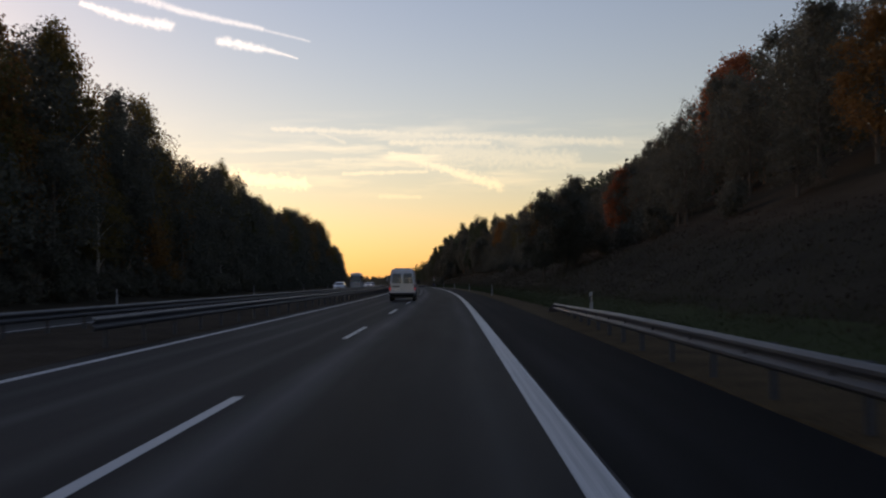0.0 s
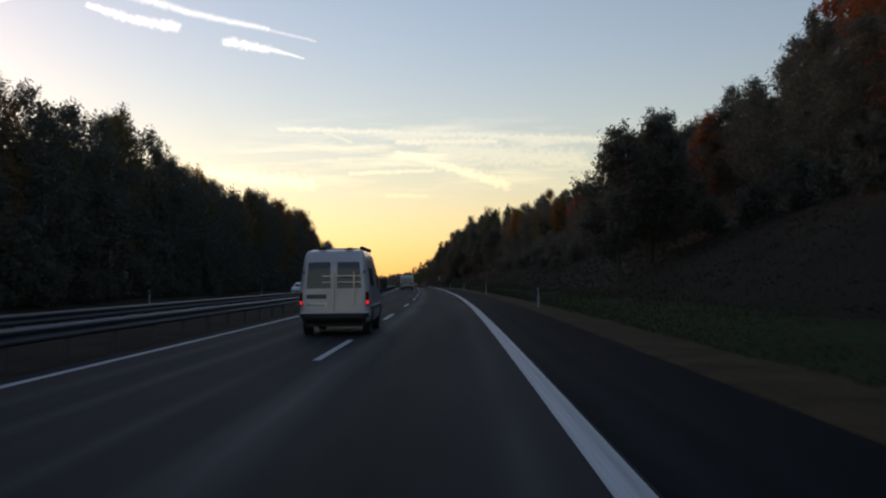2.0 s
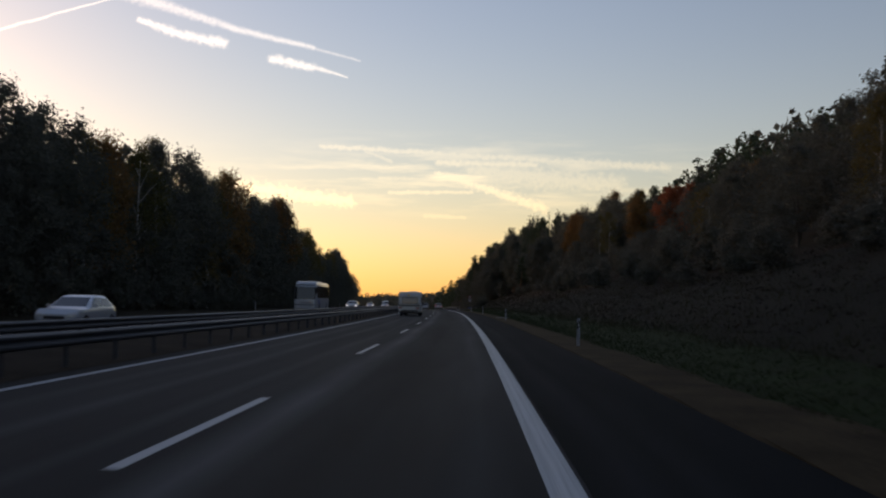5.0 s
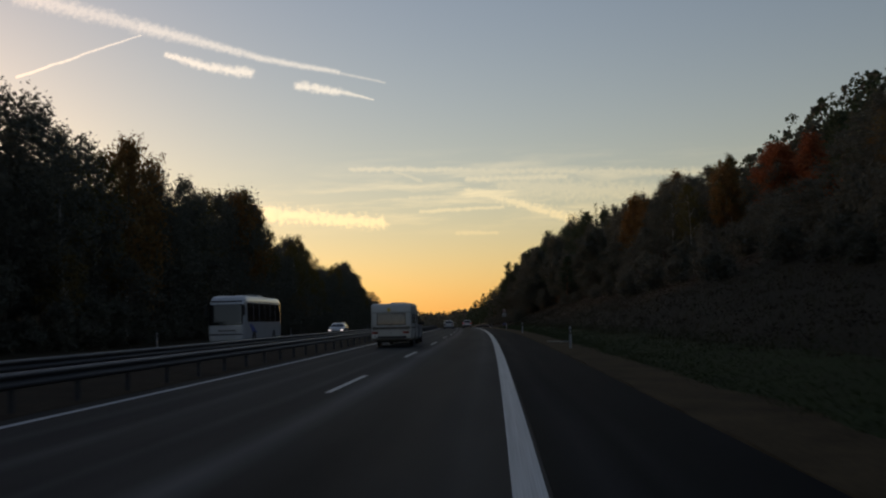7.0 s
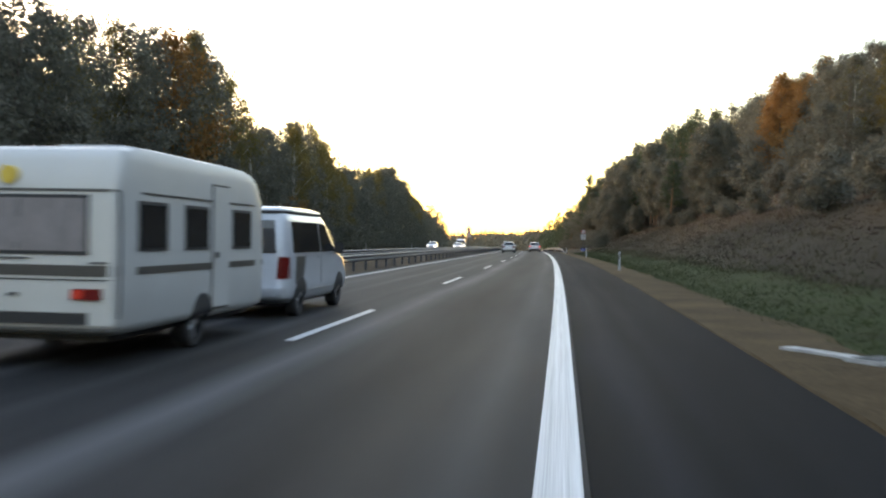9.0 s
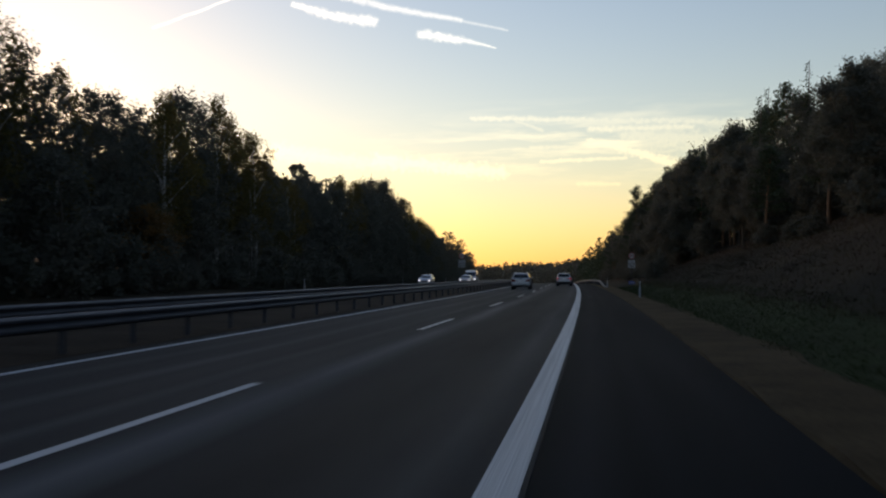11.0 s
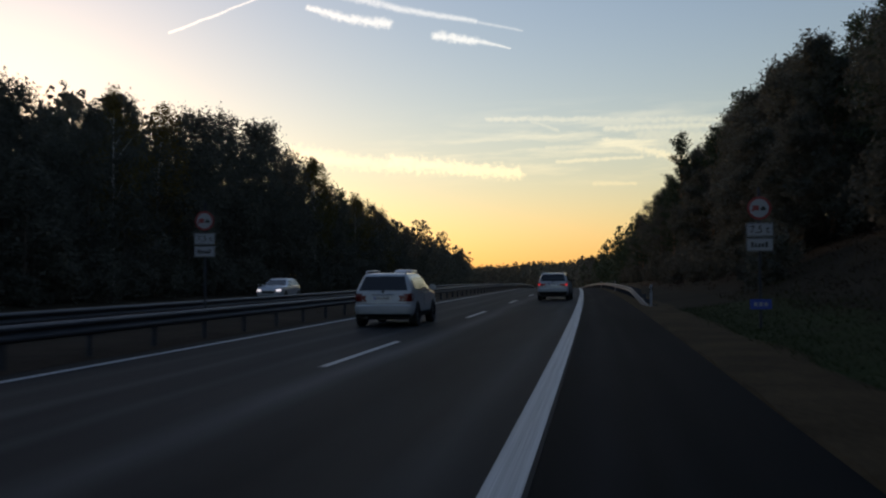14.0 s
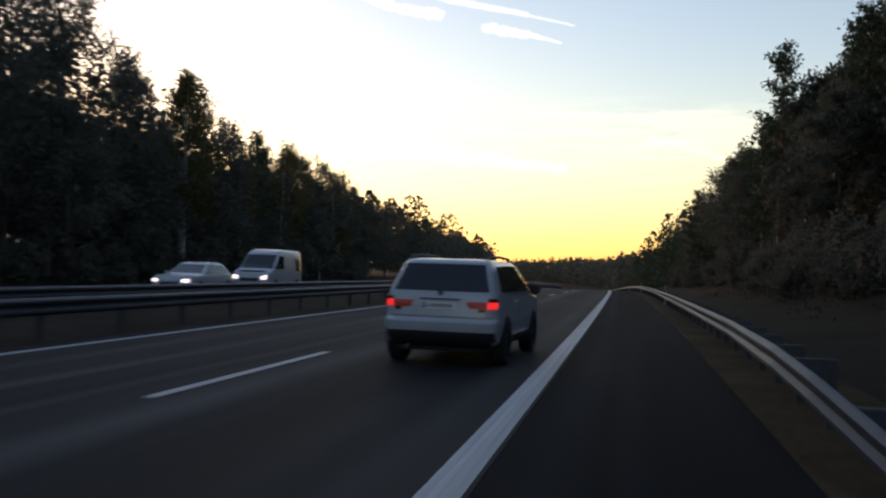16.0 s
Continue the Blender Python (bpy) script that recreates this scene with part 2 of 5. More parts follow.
def asphalt(name, color, bands, rough, spec):
    """Asphalt, by metres across and along the road: pale and oily bands along the lanes, drawn-out stains, patches and fine grain.
    bands: (place across, half width, how much lighter or darker)."""
    m = bpy.data.materials.new(name)
    m.use_nodes = True
    n, l = m.node_tree.nodes, m.node_tree.links
    p = n["Principled BSDF"]
    p.inputs["Specular IOR Level"].default_value = spec
    co, sp = n.new("ShaderNodeTexCoord"), n.new("ShaderNodeSeparateXYZ")
    l.new(co.outputs["UV"], sp.inputs[0])

    def op(kind, a, b, clamp=False):
        q = n.new("ShaderNodeMath")
        q.operation, q.use_clamp = kind, clamp
        for k, x in ((0, a), (1, b)):
            if isinstance(x, (int, float)):
                q.inputs[k].default_value = x
            else:
                l.new(x, q.inputs[k])
        return q.outputs[0]

    def speck(sx, sy, detail, rough_=0.5):
        mp, no = n.new("ShaderNodeMapping"), n.new("ShaderNodeTexNoise")
        mp.inputs["Scale"].default_value = (sx, sy, 1)
        no.inputs["Scale"].default_value, no.inputs["Detail"].default_value, no.inputs["Roughness"].default_value = 1.0, detail, rough_
        l.new(co.outputs["UV"], mp.inputs[0]), l.new(mp.outputs[0], no.inputs["Vector"])
        return op("SUBTRACT", no.outputs[0], 0.5)

    wander = op("MULTIPLY", speck(0.35, 0.05, 2), 0.6)
    across = op("ADD", sp.outputs["X"], wander)
    total = op("ADD", 1.0, op("MULTIPLY", speck(0.7, 0.03, 3), 0.9))
    total = op("ADD", total, op("MULTIPLY", speck(1.7, 0.22, 4, 0.6), 0.7))
    total = op("ADD", total, op("MULTIPLY", speck(45, 45, 2), 0.7))
    patchy = op("ADD", 0.7, op("MULTIPLY", speck(0.5, 0.09, 3), 1.8), True)
    for mid, half, lift in bands:
        ridge = op("SUBTRACT", 1.0, op("DIVIDE", op("ABSOLUTE", op("SUBTRACT", across, mid), 0.0), half), True)
        total = op("ADD", total, op("MULTIPLY", op("MULTIPLY", ridge, patchy), lift))
    tone = n.new("ShaderNodeMix")
    tone.data_type, tone.blend_type = "RGBA", "MULTIPLY"
    tone.inputs["Factor"].default_value, tone.inputs["A"].default_value = 1.0, (*color, 1)
    l.new(op("MAXIMUM", total, 0.25), tone.inputs["B"])
    l.new(tone.outputs["Result"], p.inputs["Base Color"])
    l.new(op("SUBTRACT", rough, op("MULTIPLY", speck(0.9, 0.05, 3), 0.25), True), p.inputs["Roughness"])
    b = n.new("ShaderNodeBump")
    b.inputs["Strength"].default_value, b.inputs["Distance"].default_value = 0.35, 0.01
    l.new(speck(70, 70, 3), b.inputs["Height"]), l.new(b.outputs[0], p.inputs["Normal"])
    return m


ASPHALT = asphalt("worn_asphalt", (0.021, 0.0208, 0.021), ((0.62, 0.5, 3.6), (-0.75, 0.25, 1.4), (1.9, 0.9, -0.6), (3.2, 0.35, 1.3), (-2.0, 0.28, 2.0), (-3.1, 0.3, 1.3), (-11.6, 0.4, 1.2), (-14.0, 0.4, 1.5), (-16.6, 0.5, 1.2)), 0.8, 0.10)
SHOULDER = asphalt("dark_new_asphalt", (0.0075, 0.0077, 0.0088), ((4.45, 0.4, 1.6), (5.1, 0.25, 0.6)), 0.88, 0.05)
PAINT = mat("road_paint", (0.45, 0.46, 0.465), 0.6, spread=0.25, scale=1.0, fine=9, bump=0.15, stretch=(14, 0.05, 1), dark=(0.25, 0.255, 0.26), coords="UV")
SOIL = mat("dry_verge_soil", (0.066, 0.045, 0.024), 0.95, spread=0.5, scale=0.7, fine=12, bump=0.6, spec=0.04)
MEDIAN = mat("median_soil", (0.038, 0.028, 0.02), 0.95, spread=0.5, scale=0.6, fine=9, bump=0.6, spec=0.04)
HEATH = leaf_mat("brown_heath", [(0.042, 0.031, 0.025), (0.054, 0.04, 0.03), (0.05, 0.041, 0.027)], 0.4)
GREEN_GRASS = leaf_mat("green_grass_blades", [(0.022, 0.034, 0.01), (0.034, 0.048, 0.015), (0.05, 0.054, 0.022)], 0.3)
TURF = mat("green_turf", (0.025, 0.035, 0.012), 0.95, spread=0.5, scale=0.8, fine=14, bump=0.8, dark=(0.03, 0.03, 0.015), spec=0.04)
GRASS = mat("rough_grass", (0.028, 0.023, 0.015), 0.95, spread=0.6, scale=0.25, fine=6, bump=0.8, dark=(0.017, 0.014, 0.01), spec=0.04)
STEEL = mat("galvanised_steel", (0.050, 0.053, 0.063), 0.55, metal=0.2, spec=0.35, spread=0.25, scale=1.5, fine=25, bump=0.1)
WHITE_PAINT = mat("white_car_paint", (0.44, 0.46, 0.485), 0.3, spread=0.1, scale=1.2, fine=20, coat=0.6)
SILVER_PAINT = mat("silver_car_paint", (0.55, 0.58, 0.62), 0.3, metal=0.35, spread=0.06, scale=1.2, fine=20, coat=0.6)
CREAM = mat("caravan_skin", (0.46, 0.46, 0.44), 0.45, spread=0.08, scale=1.0, fine=120, bump=0.15)
GLASS = mat("dark_tinted_glass", (0.012, 0.014, 0.016), 0.06, spec=0.7)
TRIM = mat("black_plastic", (0.018, 0.018, 0.02), 0.6, spread=0.3, scale=4, fine=60)
GREY_TRIM = mat("grey_plastic", (0.07, 0.07, 0.072), 0.55, spread=0.2, scale=4, fine=60)
RUBBER = mat("tyre_rubber", (0.014, 0.014, 0.015), 0.85, spread=0.3, scale=6, fine=70)
ALLOY = mat("alloy_wheel", (0.45, 0.46, 0.48), 0.35, metal=0.9, spread=0.1, scale=5, fine=40)
LAMP_ON = glow("lit_tail_lamp", (0.9, 0.03, 0.025), 0.55)
LAMP_DIM = glow("glowing_lamp_lens", (0.40, 0.03, 0.015), 0.035)
LAMP_RED = mat("red_lamp_lens", (0.14, 0.012, 0.01), 0.2, spread=0.2, scale=20, fine=60)
LAMP_CLEAR = mat("clear_lamp_lens", (0.55, 0.55, 0.55), 0.12, spread=0.1, scale=20, fine=60)
HEAD_ON = glow("lit_headlamp", (1.0, 0.95, 0.85), 0.8)
PLATE = mat("number_plate_white", (0.8, 0.8, 0.78), 0.45, spread=0.04, scale=9, fine=40)
BLUE = mat("blue_enamel", (0.02, 0.06, 0.32), 0.4, spread=0.1, scale=6, fine=40)
SIGN_WHITE = mat("sign_white", (0.30, 0.31, 0.33), 0.5, spread=0.06, scale=4, fine=40)
SIGN_RED = mat("sign_red", (0.26, 0.025, 0.025), 0.5, spread=0.1, scale=4, fine=40)
INK = mat("black_ink", (0.012, 0.012, 0.012), 0.6)
YELLOW = mat("yellow_disc", (0.62, 0.42, 0.06), 0.5, spread=0.1, scale=8, fine=40)
BROWN_STRIPE = mat("dark_brown_stripe", (0.05, 0.045, 0.04), 0.5, spread=0.2, scale=5, fine=40)
BUMPER = mat("pale_grey_plastic", (0.20, 0.20, 0.20), 0.6, spread=0.2, scale=3, fine=50)
CONCRETE = mat("weathered_concrete", (0.34, 0.33, 0.31), 0.9, spread=0.4, scale=4, fine=30, bump=0.4, spec=0.1)
CURTAIN = mat("curtained_pane", (0.22, 0.20, 0.20), 0.12, spread=0.25, scale=6, fine=30, stretch=(3, 1, 0.4))
BARK = mat("bark", (0.085, 0.07, 0.055), 0.95, spread=0.5, scale=2, fine=25, bump=0.7, stretch=(4, 4, 0.7))
BIRCH_BARK = mat("birch_bark", (0.5, 0.48, 0.44), 0.85, spread=0.4, scale=3, fine=18, bump=0.4, stretch=(1, 1, 4), dark=(0.06, 0.05, 0.05))
PINE_BARK = mat("pine_bark", (0.20, 0.11, 0.06), 0.95, spread=0.5, scale=2, fine=20, bump=0.7, stretch=(4, 4, 0.7))
LEAF_GREEN = leaf_mat("green_leaves", [(0.075, 0.08, 0.063), (0.105, 0.108, 0.086), (0.125, 0.12, 0.096)], 0.4)
LEAF_BIRCH = leaf_mat("birch_leaves", [(0.06, 0.07, 0.02), (0.13, 0.10, 0.03), (0.20, 0.13, 0.04)], 0.4)
LEAF_RED = leaf_mat("red_autumn_leaves", [(0.21, 0.066, 0.028), (0.29, 0.088, 0.036), (0.28, 0.12, 0.05)], 0.4)
LEAF_GOLD = leaf_mat("golden_autumn_leaves", [(0.14, 0.07, 0.025), (0.21, 0.11, 0.035), (0.19, 0.12, 0.05)], 0.4)
NEEDLES = leaf_mat("pine_needles", [(0.035, 0.05, 0.028), (0.055, 0.075, 0.038), (0.075, 0.09, 0.045)], 0.15)
DRY_GRASS = leaf_mat("dry_grass_blades", [(0.04, 0.042, 0.02), (0.065, 0.055, 0.03), (0.09, 0.072, 0.042)], 0.3)

# ---- the road's line: curvature and change of grade by distance ----
KNOTS = [-50, 25, 100, 175, 250, 325, 400, 475, 550, 625, 700]
BEND = [-0.203, 0.055, 0.405, 0.225, 0.271, 0.231, 0.165, 0.309, 0.456, 0.601, 0.747]
GRADE = [0.098, -0.010, -0.025, 0.009, -0.069, 0.004, -0.130, -0.189, -0.117, -0.041, 0.018]
STEP = 5.0
SS = np.arange(-50, 1200, STEP)
turn_ = np.cumsum(np.interp(SS, KNOTS, BEND) / 1000) * STEP
turn_ -= turn_[10]
RX, RY = np.cumsum(-np.sin(turn_)) * STEP, np.cumsum(np.cos(turn_)) * STEP
RX, RY = RX - RX[10], RY - RY[10]
slope_ = np.cumsum(np.interp(SS, KNOTS, GRADE) / 1000) * STEP
slope_ -= slope_[10]
slope_ = np.where(SS > 560, slope_ * np.clip(1 - (SS - 560) / 200, 0.15, 1), slope_)
RZ = np.cumsum(slope_) * STEP
RZ -= RZ[10]


def on(s, d, z=0.0):
    """The place at s metres along, d to the right of the lane line, z over the carriageway."""
    a = float(np.interp(s, SS, turn_))
    return Vector((float(np.interp(s, SS, RX)) + d * math.cos(a), float(np.interp(s, SS, RY)) + d * math.sin(a), float(np.interp(s, SS, RZ)) + z))


def heading(s):
    return math.degrees(float(np.interp(s, SS, turn_)))


def spot(s, d, z=0.0, turned=0.0):
    p = on(s, d, z)
    grade = math.degrees(math.atan(float(np.interp(s, SS, slope_))))
    return pose(p.x, p.y, p.z, 0, 0, heading(s)) @ pose(0, 0, 0, grade, 0, 0) @ pose(0, 0, 0, 0, 0, turned)


def rise(s, d):
    """Height of the ground over the carriageway: verge, then a wooded hill on one side, a low bank on the other."""
    if d >= 8.2:
        k = 0.41 + 0.04 * math.sin(s / 37.0) + 0.03 * math.sin(s / 11.0 + 1)
        k *= float(np.interp(s, (400, 600), (1.0, 0.25)))
        return min(d - 8.2, 3.0) * 0.13 + min(max(0, d - 11.2), 52) * k - 0.05 + max(0, d - 63) * 0.05
    if d <= -21.5:
        return min(-21.5 - d, 60) * 0.09 + 0.1 * math.sin(s / 9.0) - 0.05
    return -0.05


def link(name, verts, faces, material, parent=None, label="", smooth=False):
    me = bpy.data.meshes.new(name)
    me.from_pydata([tuple(v) for v in verts], [], faces)
    me.update()
    me.materials.append(material)
    if smooth:
        me.shade_smooth()
    ob = new(name, me)
    ob.parent = parent
    return tagged(ob, label) if label else ob


def part(name, bm, material, parent, label="", smooth=False):
    me = bpy.data.meshes.new(name)
    bm.to_mesh(me)
    bm.free()
    me.materials.append(material)
    if smooth:
        me.shade_smooth()
    ob = new(name, me)
    ob.parent = parent
    return tagged(ob, label) if label else ob


def sweep(name, s0, s1, ds, profile, material, parent=None, closed=False, smooth=False):
    """A strip along the road; profile: (d, z) pairs, or a function of s that gives them."""
    rows = np.arange(s0, s1 + ds * 0.5, ds)
    verts, faces = [], []
    for s in rows:
        pr = profile(s) if callable(profile) else profile
        verts += [on(s, d, z) for d, z in pr]
    k = len(pr)
    for i in range(len(rows) - 1):
        for j in range(k if closed else k - 1):
            a, b = i * k + j, i * k + (j + 1) % k
            faces.append((a, b, b + k, a + k))
    if closed:
        faces += [tuple(range(k))[::-1], tuple((len(rows) - 1) * k + j for j in range(k))]
    ob = link(name, verts, faces, material, parent, smooth=smooth)
    flat_uv = [(pr[i % k][0], float(rows[i // k])) for i in range(len(verts))]
    layer = ob.data.uv_layers.new(name="along")
    for loop in ob.data.loops:
        layer.data[loop.index].uv = flat_uv[loop.vertex_index]
    return ob


def box(bm, x0, x1, y0, y1, z0, z1, bevel=0.0):
    vs = [bm.verts.new((x, y, z)) for z in (z0, z1) for x, y in ((x0, y0), (x1, y0), (x1, y1), (x0, y1))]
    fs = [bm.faces.new([vs[i] for i in f]) for f in ((3, 2, 1, 0), (4, 5, 6, 7), (0, 1, 5, 4), (1, 2, 6, 5), (2, 3, 7, 6), (3, 0, 4, 7))]
    if bevel:
        bmesh.ops.bevel(bm, geom=list({e for f in fs for e in f.edges}), offset=bevel, segments=2, affect="EDGES")
    return bm


def slab(x0, x1, y0, y1, z0, z1, bevel=0.0):
    return box(bmesh.new(), x0, x1, y0, y1, z0, z1, bevel)


# ---- the ground and the carriageways ----
GD = [-420, -200, -120, -80, -60, -50, -42, -36, -31, -27, -24, -21.5, -19.9, -10.2, -9.6, -4.9, -4.4, 6.3, 6.6, 8.2, 9.5, 11.2, 13, 15.5, 18, 21, 25, 30, 36, 43, 52, 63, 90, 200, 420]


def ground_row(s):
    low = {-19.9, -10.2, -4.4, 6.3}
    return [(d, -0.12 if d in low else rise(s, d) + (0.10 * noise.noise((s * 0.11, d * 0.3, 0)) if abs(d) > 9.9 and d != -21.5 and (d > 10 or d < -22) else 0)) for d in GD]


tagged(sweep("ground", -50, 1190, 5, ground_row, GRASS), "rough grassy ground rising to wooded banks", "ground", kind="structure")
far = bmesh.new()
bmesh.ops.create_circle(far, cap_ends=True, radius=4200, segments=64)
bmesh.ops.translate(far, verts=far.verts, vec=(0, 600, -22))
tagged(part("ground_far", far, GRASS, None), "flat dark land reaching the horizon", "ground", kind="structure")
tagged(sweep("road", -50, 1190, 5, [(-4.75, -0.12), (-4.7, 0.0), (0, 0.0), (4.03, 0.0), (4.04, -0.1)], ASPHALT), "worn grey asphalt lanes of a motorway", "road", kind="structure")
tagged(sweep("hard_shoulder", -50, 1190, 5, [(4.0, -0.02), (4.045, -0.004), (6.45, -0.03), (6.5, -0.14)], SHOULDER), "dark asphalt hard shoulder beside the white line", "road", kind="structure")
tagged(sweep("oncoming_road", -50, 1190, 5, [(-19.85, -0.12), (-19.8, 0.0), (-10.4, 0.0), (-10.35, -0.12)], ASPHALT), "grey asphalt carriageway behind the barriers", "road", kind="structure")
tagged(sweep("verge", -50, 700, 2.5, lambda s: [(6.42, -0.10), (6.5 + 0.06 * math.sin(s * 1.3), -0.02), (7.2, 0.0), (8.1 + 0.2 * math.sin(s * 0.7) + 0.12 * math.sin(s * 2.1), 0.0), (8.5, -0.1)], SOIL), "strip of dry brown gravel soil", "verge", kind="structure")
tagged(sweep("median_strip", -50, 900, 2.5, lambda s: [(-10.45, -0.1), (-10.2, 0.02), (-9, 0.06), (-7.2, 0.10 + 0.03 * math.sin(s)), (-5.4, 0.05), (-4.85, 0.0), (-4.6 + 0.05 * math.sin(s * 0.9), 0.006)], MEDIAN), "strip of bare brown soil between barriers", "median", kind="structure")
tagged(sweep("turf_strip", -20, 338, 2.5, lambda s: [(8.0 + 0.15 * math.sin(s * 0.9), -0.06), (8.3, rise(s, 8.3) + 0.03), (9.5, rise(s, 9.5) + 0.05), (11.0 + 0.5 * math.sin(s * 0.23), rise(s, 11.0 + 0.5 * math.sin(s * 0.23)) + 0.05), (12.6, rise(s, 12.6) - 0.25)], TURF), "green turf along the foot of the bank", "grass", kind="structure")
marks = tagged(new("road_marking"), "white painted lane lines", "road marking", kind="structure")
sweep("edge_line", -50, 1100, 5, [(3.69, 0.005), (3.99, 0.005)], PAINT, marks)
sweep("inner_line", -50, 1100, 5, [(-4.14, 0.005), (-3.96, 0.005)], PAINT, marks)
sweep("far_edge_line", -50, 1100, 5, [(-10.95, 0.005), (-10.8, 0.005)], PAINT, marks)
sweep("far_shoulder_line", -50, 1100, 5, [(-18.2, 0.005), (-17.95, 0.005)], PAINT, marks)
dash = bpy.data.meshes.new("dash")
dash.from_pydata([(-0.075, 0, 0.005), (0.075, 0, 0.005), (0.075, 6, 0.005), (-0.075, 6, 0.005), (-0.075, 3, 0.005), (0.075, 3, 0.005)], [], [(0, 1, 5, 4), (4, 5, 2, 3)])
dash.materials.append(PAINT)
for d in (0, -14.4):
    for k in range(-3, 36):
        ob = new("dash", dash)
        ob.parent, ob.matrix_basis = marks, spot(6.124 + 18 * k, d)



def drain_inlet():
    """A concrete gutter stone with a raised rim and a dark grated hole beside it."""
    root = tagged(new("drain_inlet"), "pale concrete drain inlet sunk in the dry verge", "drain")
    part("gutter_stone", slab(-0.75, 0.55, -0.16, 0.16, -0.12, 0.035, 0.02), CONCRETE, root)
    part("rim", slab(0.55, 1.15, -0.36, 0.36, -0.2, 0.05, 0.03), CONCRETE, root)
    grate = part("grate", slab(0.63, 1.07, -0.28, 0.28, 0.035, 0.056, 0.005), TRIM, root, "dark iron grate")
    for k in range(5):
        part("bar", slab(0.66 + k * 0.085, 0.69 + k * 0.085, -0.26, 0.26, 0.054, 0.064), GREY_TRIM, grate)
    return root


drain_inlet().matrix_basis = spot(204.6, 7.5, 0.0, -58.0)

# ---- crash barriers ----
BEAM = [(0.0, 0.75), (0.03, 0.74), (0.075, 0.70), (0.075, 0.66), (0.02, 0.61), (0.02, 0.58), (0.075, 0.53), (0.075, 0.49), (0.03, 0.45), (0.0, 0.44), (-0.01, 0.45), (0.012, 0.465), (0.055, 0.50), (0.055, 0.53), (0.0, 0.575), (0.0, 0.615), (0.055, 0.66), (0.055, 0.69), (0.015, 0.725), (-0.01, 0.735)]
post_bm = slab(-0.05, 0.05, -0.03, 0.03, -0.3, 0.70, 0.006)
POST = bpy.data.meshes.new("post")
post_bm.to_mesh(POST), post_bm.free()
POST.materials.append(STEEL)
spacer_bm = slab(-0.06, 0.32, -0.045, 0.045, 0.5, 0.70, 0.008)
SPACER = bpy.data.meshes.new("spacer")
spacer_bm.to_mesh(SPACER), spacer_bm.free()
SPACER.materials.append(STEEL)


def barrier(label, d, side, s0, s1, gap, back=0.0, flare=None):
    """A steel W-beam barrier whose beam faces to one side (+1: towards greater d). flare(s): extra (d, z)."""
    rail = tagged(new("guard_rail"), label, "guard rail", kind="structure")
    bend = flare or (lambda s: (0.0, 0.0))
    sweep("beam", s0, s1, 2.0, lambda s: [(d + bend(s)[0] + side * a, max(b + bend(s)[1], -0.2)) for a, b in BEAM], STEEL, rail, closed=True)
    s = s0 + 1.0
    while s < s1 - 0.5:
        e = bend(s)
        ob = new("post", POST)
        ob.parent, ob.matrix_basis = rail, spot(s, d + e[0] - side * (0.07 + back), e[1])
        if back:
            sp = new("spacer", SPACER)
            sp.parent, sp.matrix_basis = rail, spot(s, d + e[0] - side * (back + 0.02), e[1], 0 if side > 0 else 180)
        s += gap
    return rail


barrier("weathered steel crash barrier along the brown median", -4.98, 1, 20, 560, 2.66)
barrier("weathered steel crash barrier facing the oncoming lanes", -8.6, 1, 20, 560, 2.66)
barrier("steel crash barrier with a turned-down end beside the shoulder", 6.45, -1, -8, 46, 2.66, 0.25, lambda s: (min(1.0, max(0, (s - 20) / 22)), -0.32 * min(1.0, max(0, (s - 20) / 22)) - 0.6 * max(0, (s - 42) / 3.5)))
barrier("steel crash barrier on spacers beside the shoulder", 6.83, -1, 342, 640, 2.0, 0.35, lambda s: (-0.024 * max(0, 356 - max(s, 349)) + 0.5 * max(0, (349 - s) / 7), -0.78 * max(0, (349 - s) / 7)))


# ---- roadside posts and signs ----
def delineator():
    root = tagged(new("delineator_post"), "white plastic roadside post with a slanting black band", "delineator post", "roadside posts")
    bm = bmesh.new()
    ring = [(-0.06, -0.02), (0.0, -0.06), (0.06, -0.02), (0.05, 0.05), (-0.05, 0.05)]
    rows = [[bm.verts.new((x * k, y * k, z)) for x, y in ring] for z, k in ((-0.1, 1), (0.98, 1), (1.02, 0.8))]
    for a, b in zip(rows, rows[1:]):
        for i in range(5):
            bm.faces.new((a[i], a[(i + 1) % 5], b[(i + 1) % 5], b[i]))
    bm.faces.new(rows[-1])
    part("shaft", bm, SIGN_WHITE, root)
    bm = bmesh.new()
    ring = [(x * 1.04, y * 1.04) for x, y in ring]
    lo, hi = [bm.verts.new((x, y, 0.66 + x * 0.9)) for x, y in ring], [bm.verts.new((x, y, 0.88 + x * 0.9)) for x, y in ring]
    for i in range(5):
        bm.faces.new((lo[i], lo[(i + 1) % 5], hi[(i + 1) % 5], hi[i]))
    part("band", bm, INK, root, "black slanting band")
    part("reflector", slab(-0.02, 0.02, -0.066, -0.058, 0.70, 0.84), LAMP_CLEAR, root, "pale reflector")
    return root


first_post = delineator()
first_post.matrix_basis = spot(192.5, 7.25)
copy_thing(first_post, spot(34.8, 8.0))
for s in (91.3, 141.0, 242.5, 294.5, 342.0, 392.0, 442.0, 492.0):
    copy_thing(first_post, spot(s, 7.2 + (0.5 if s == 294.5 else 0)))
for s in (66, 116, 166, 216, 266, 316, 366, 416):
    copy_thing(first_post, spot(s, -20.8))


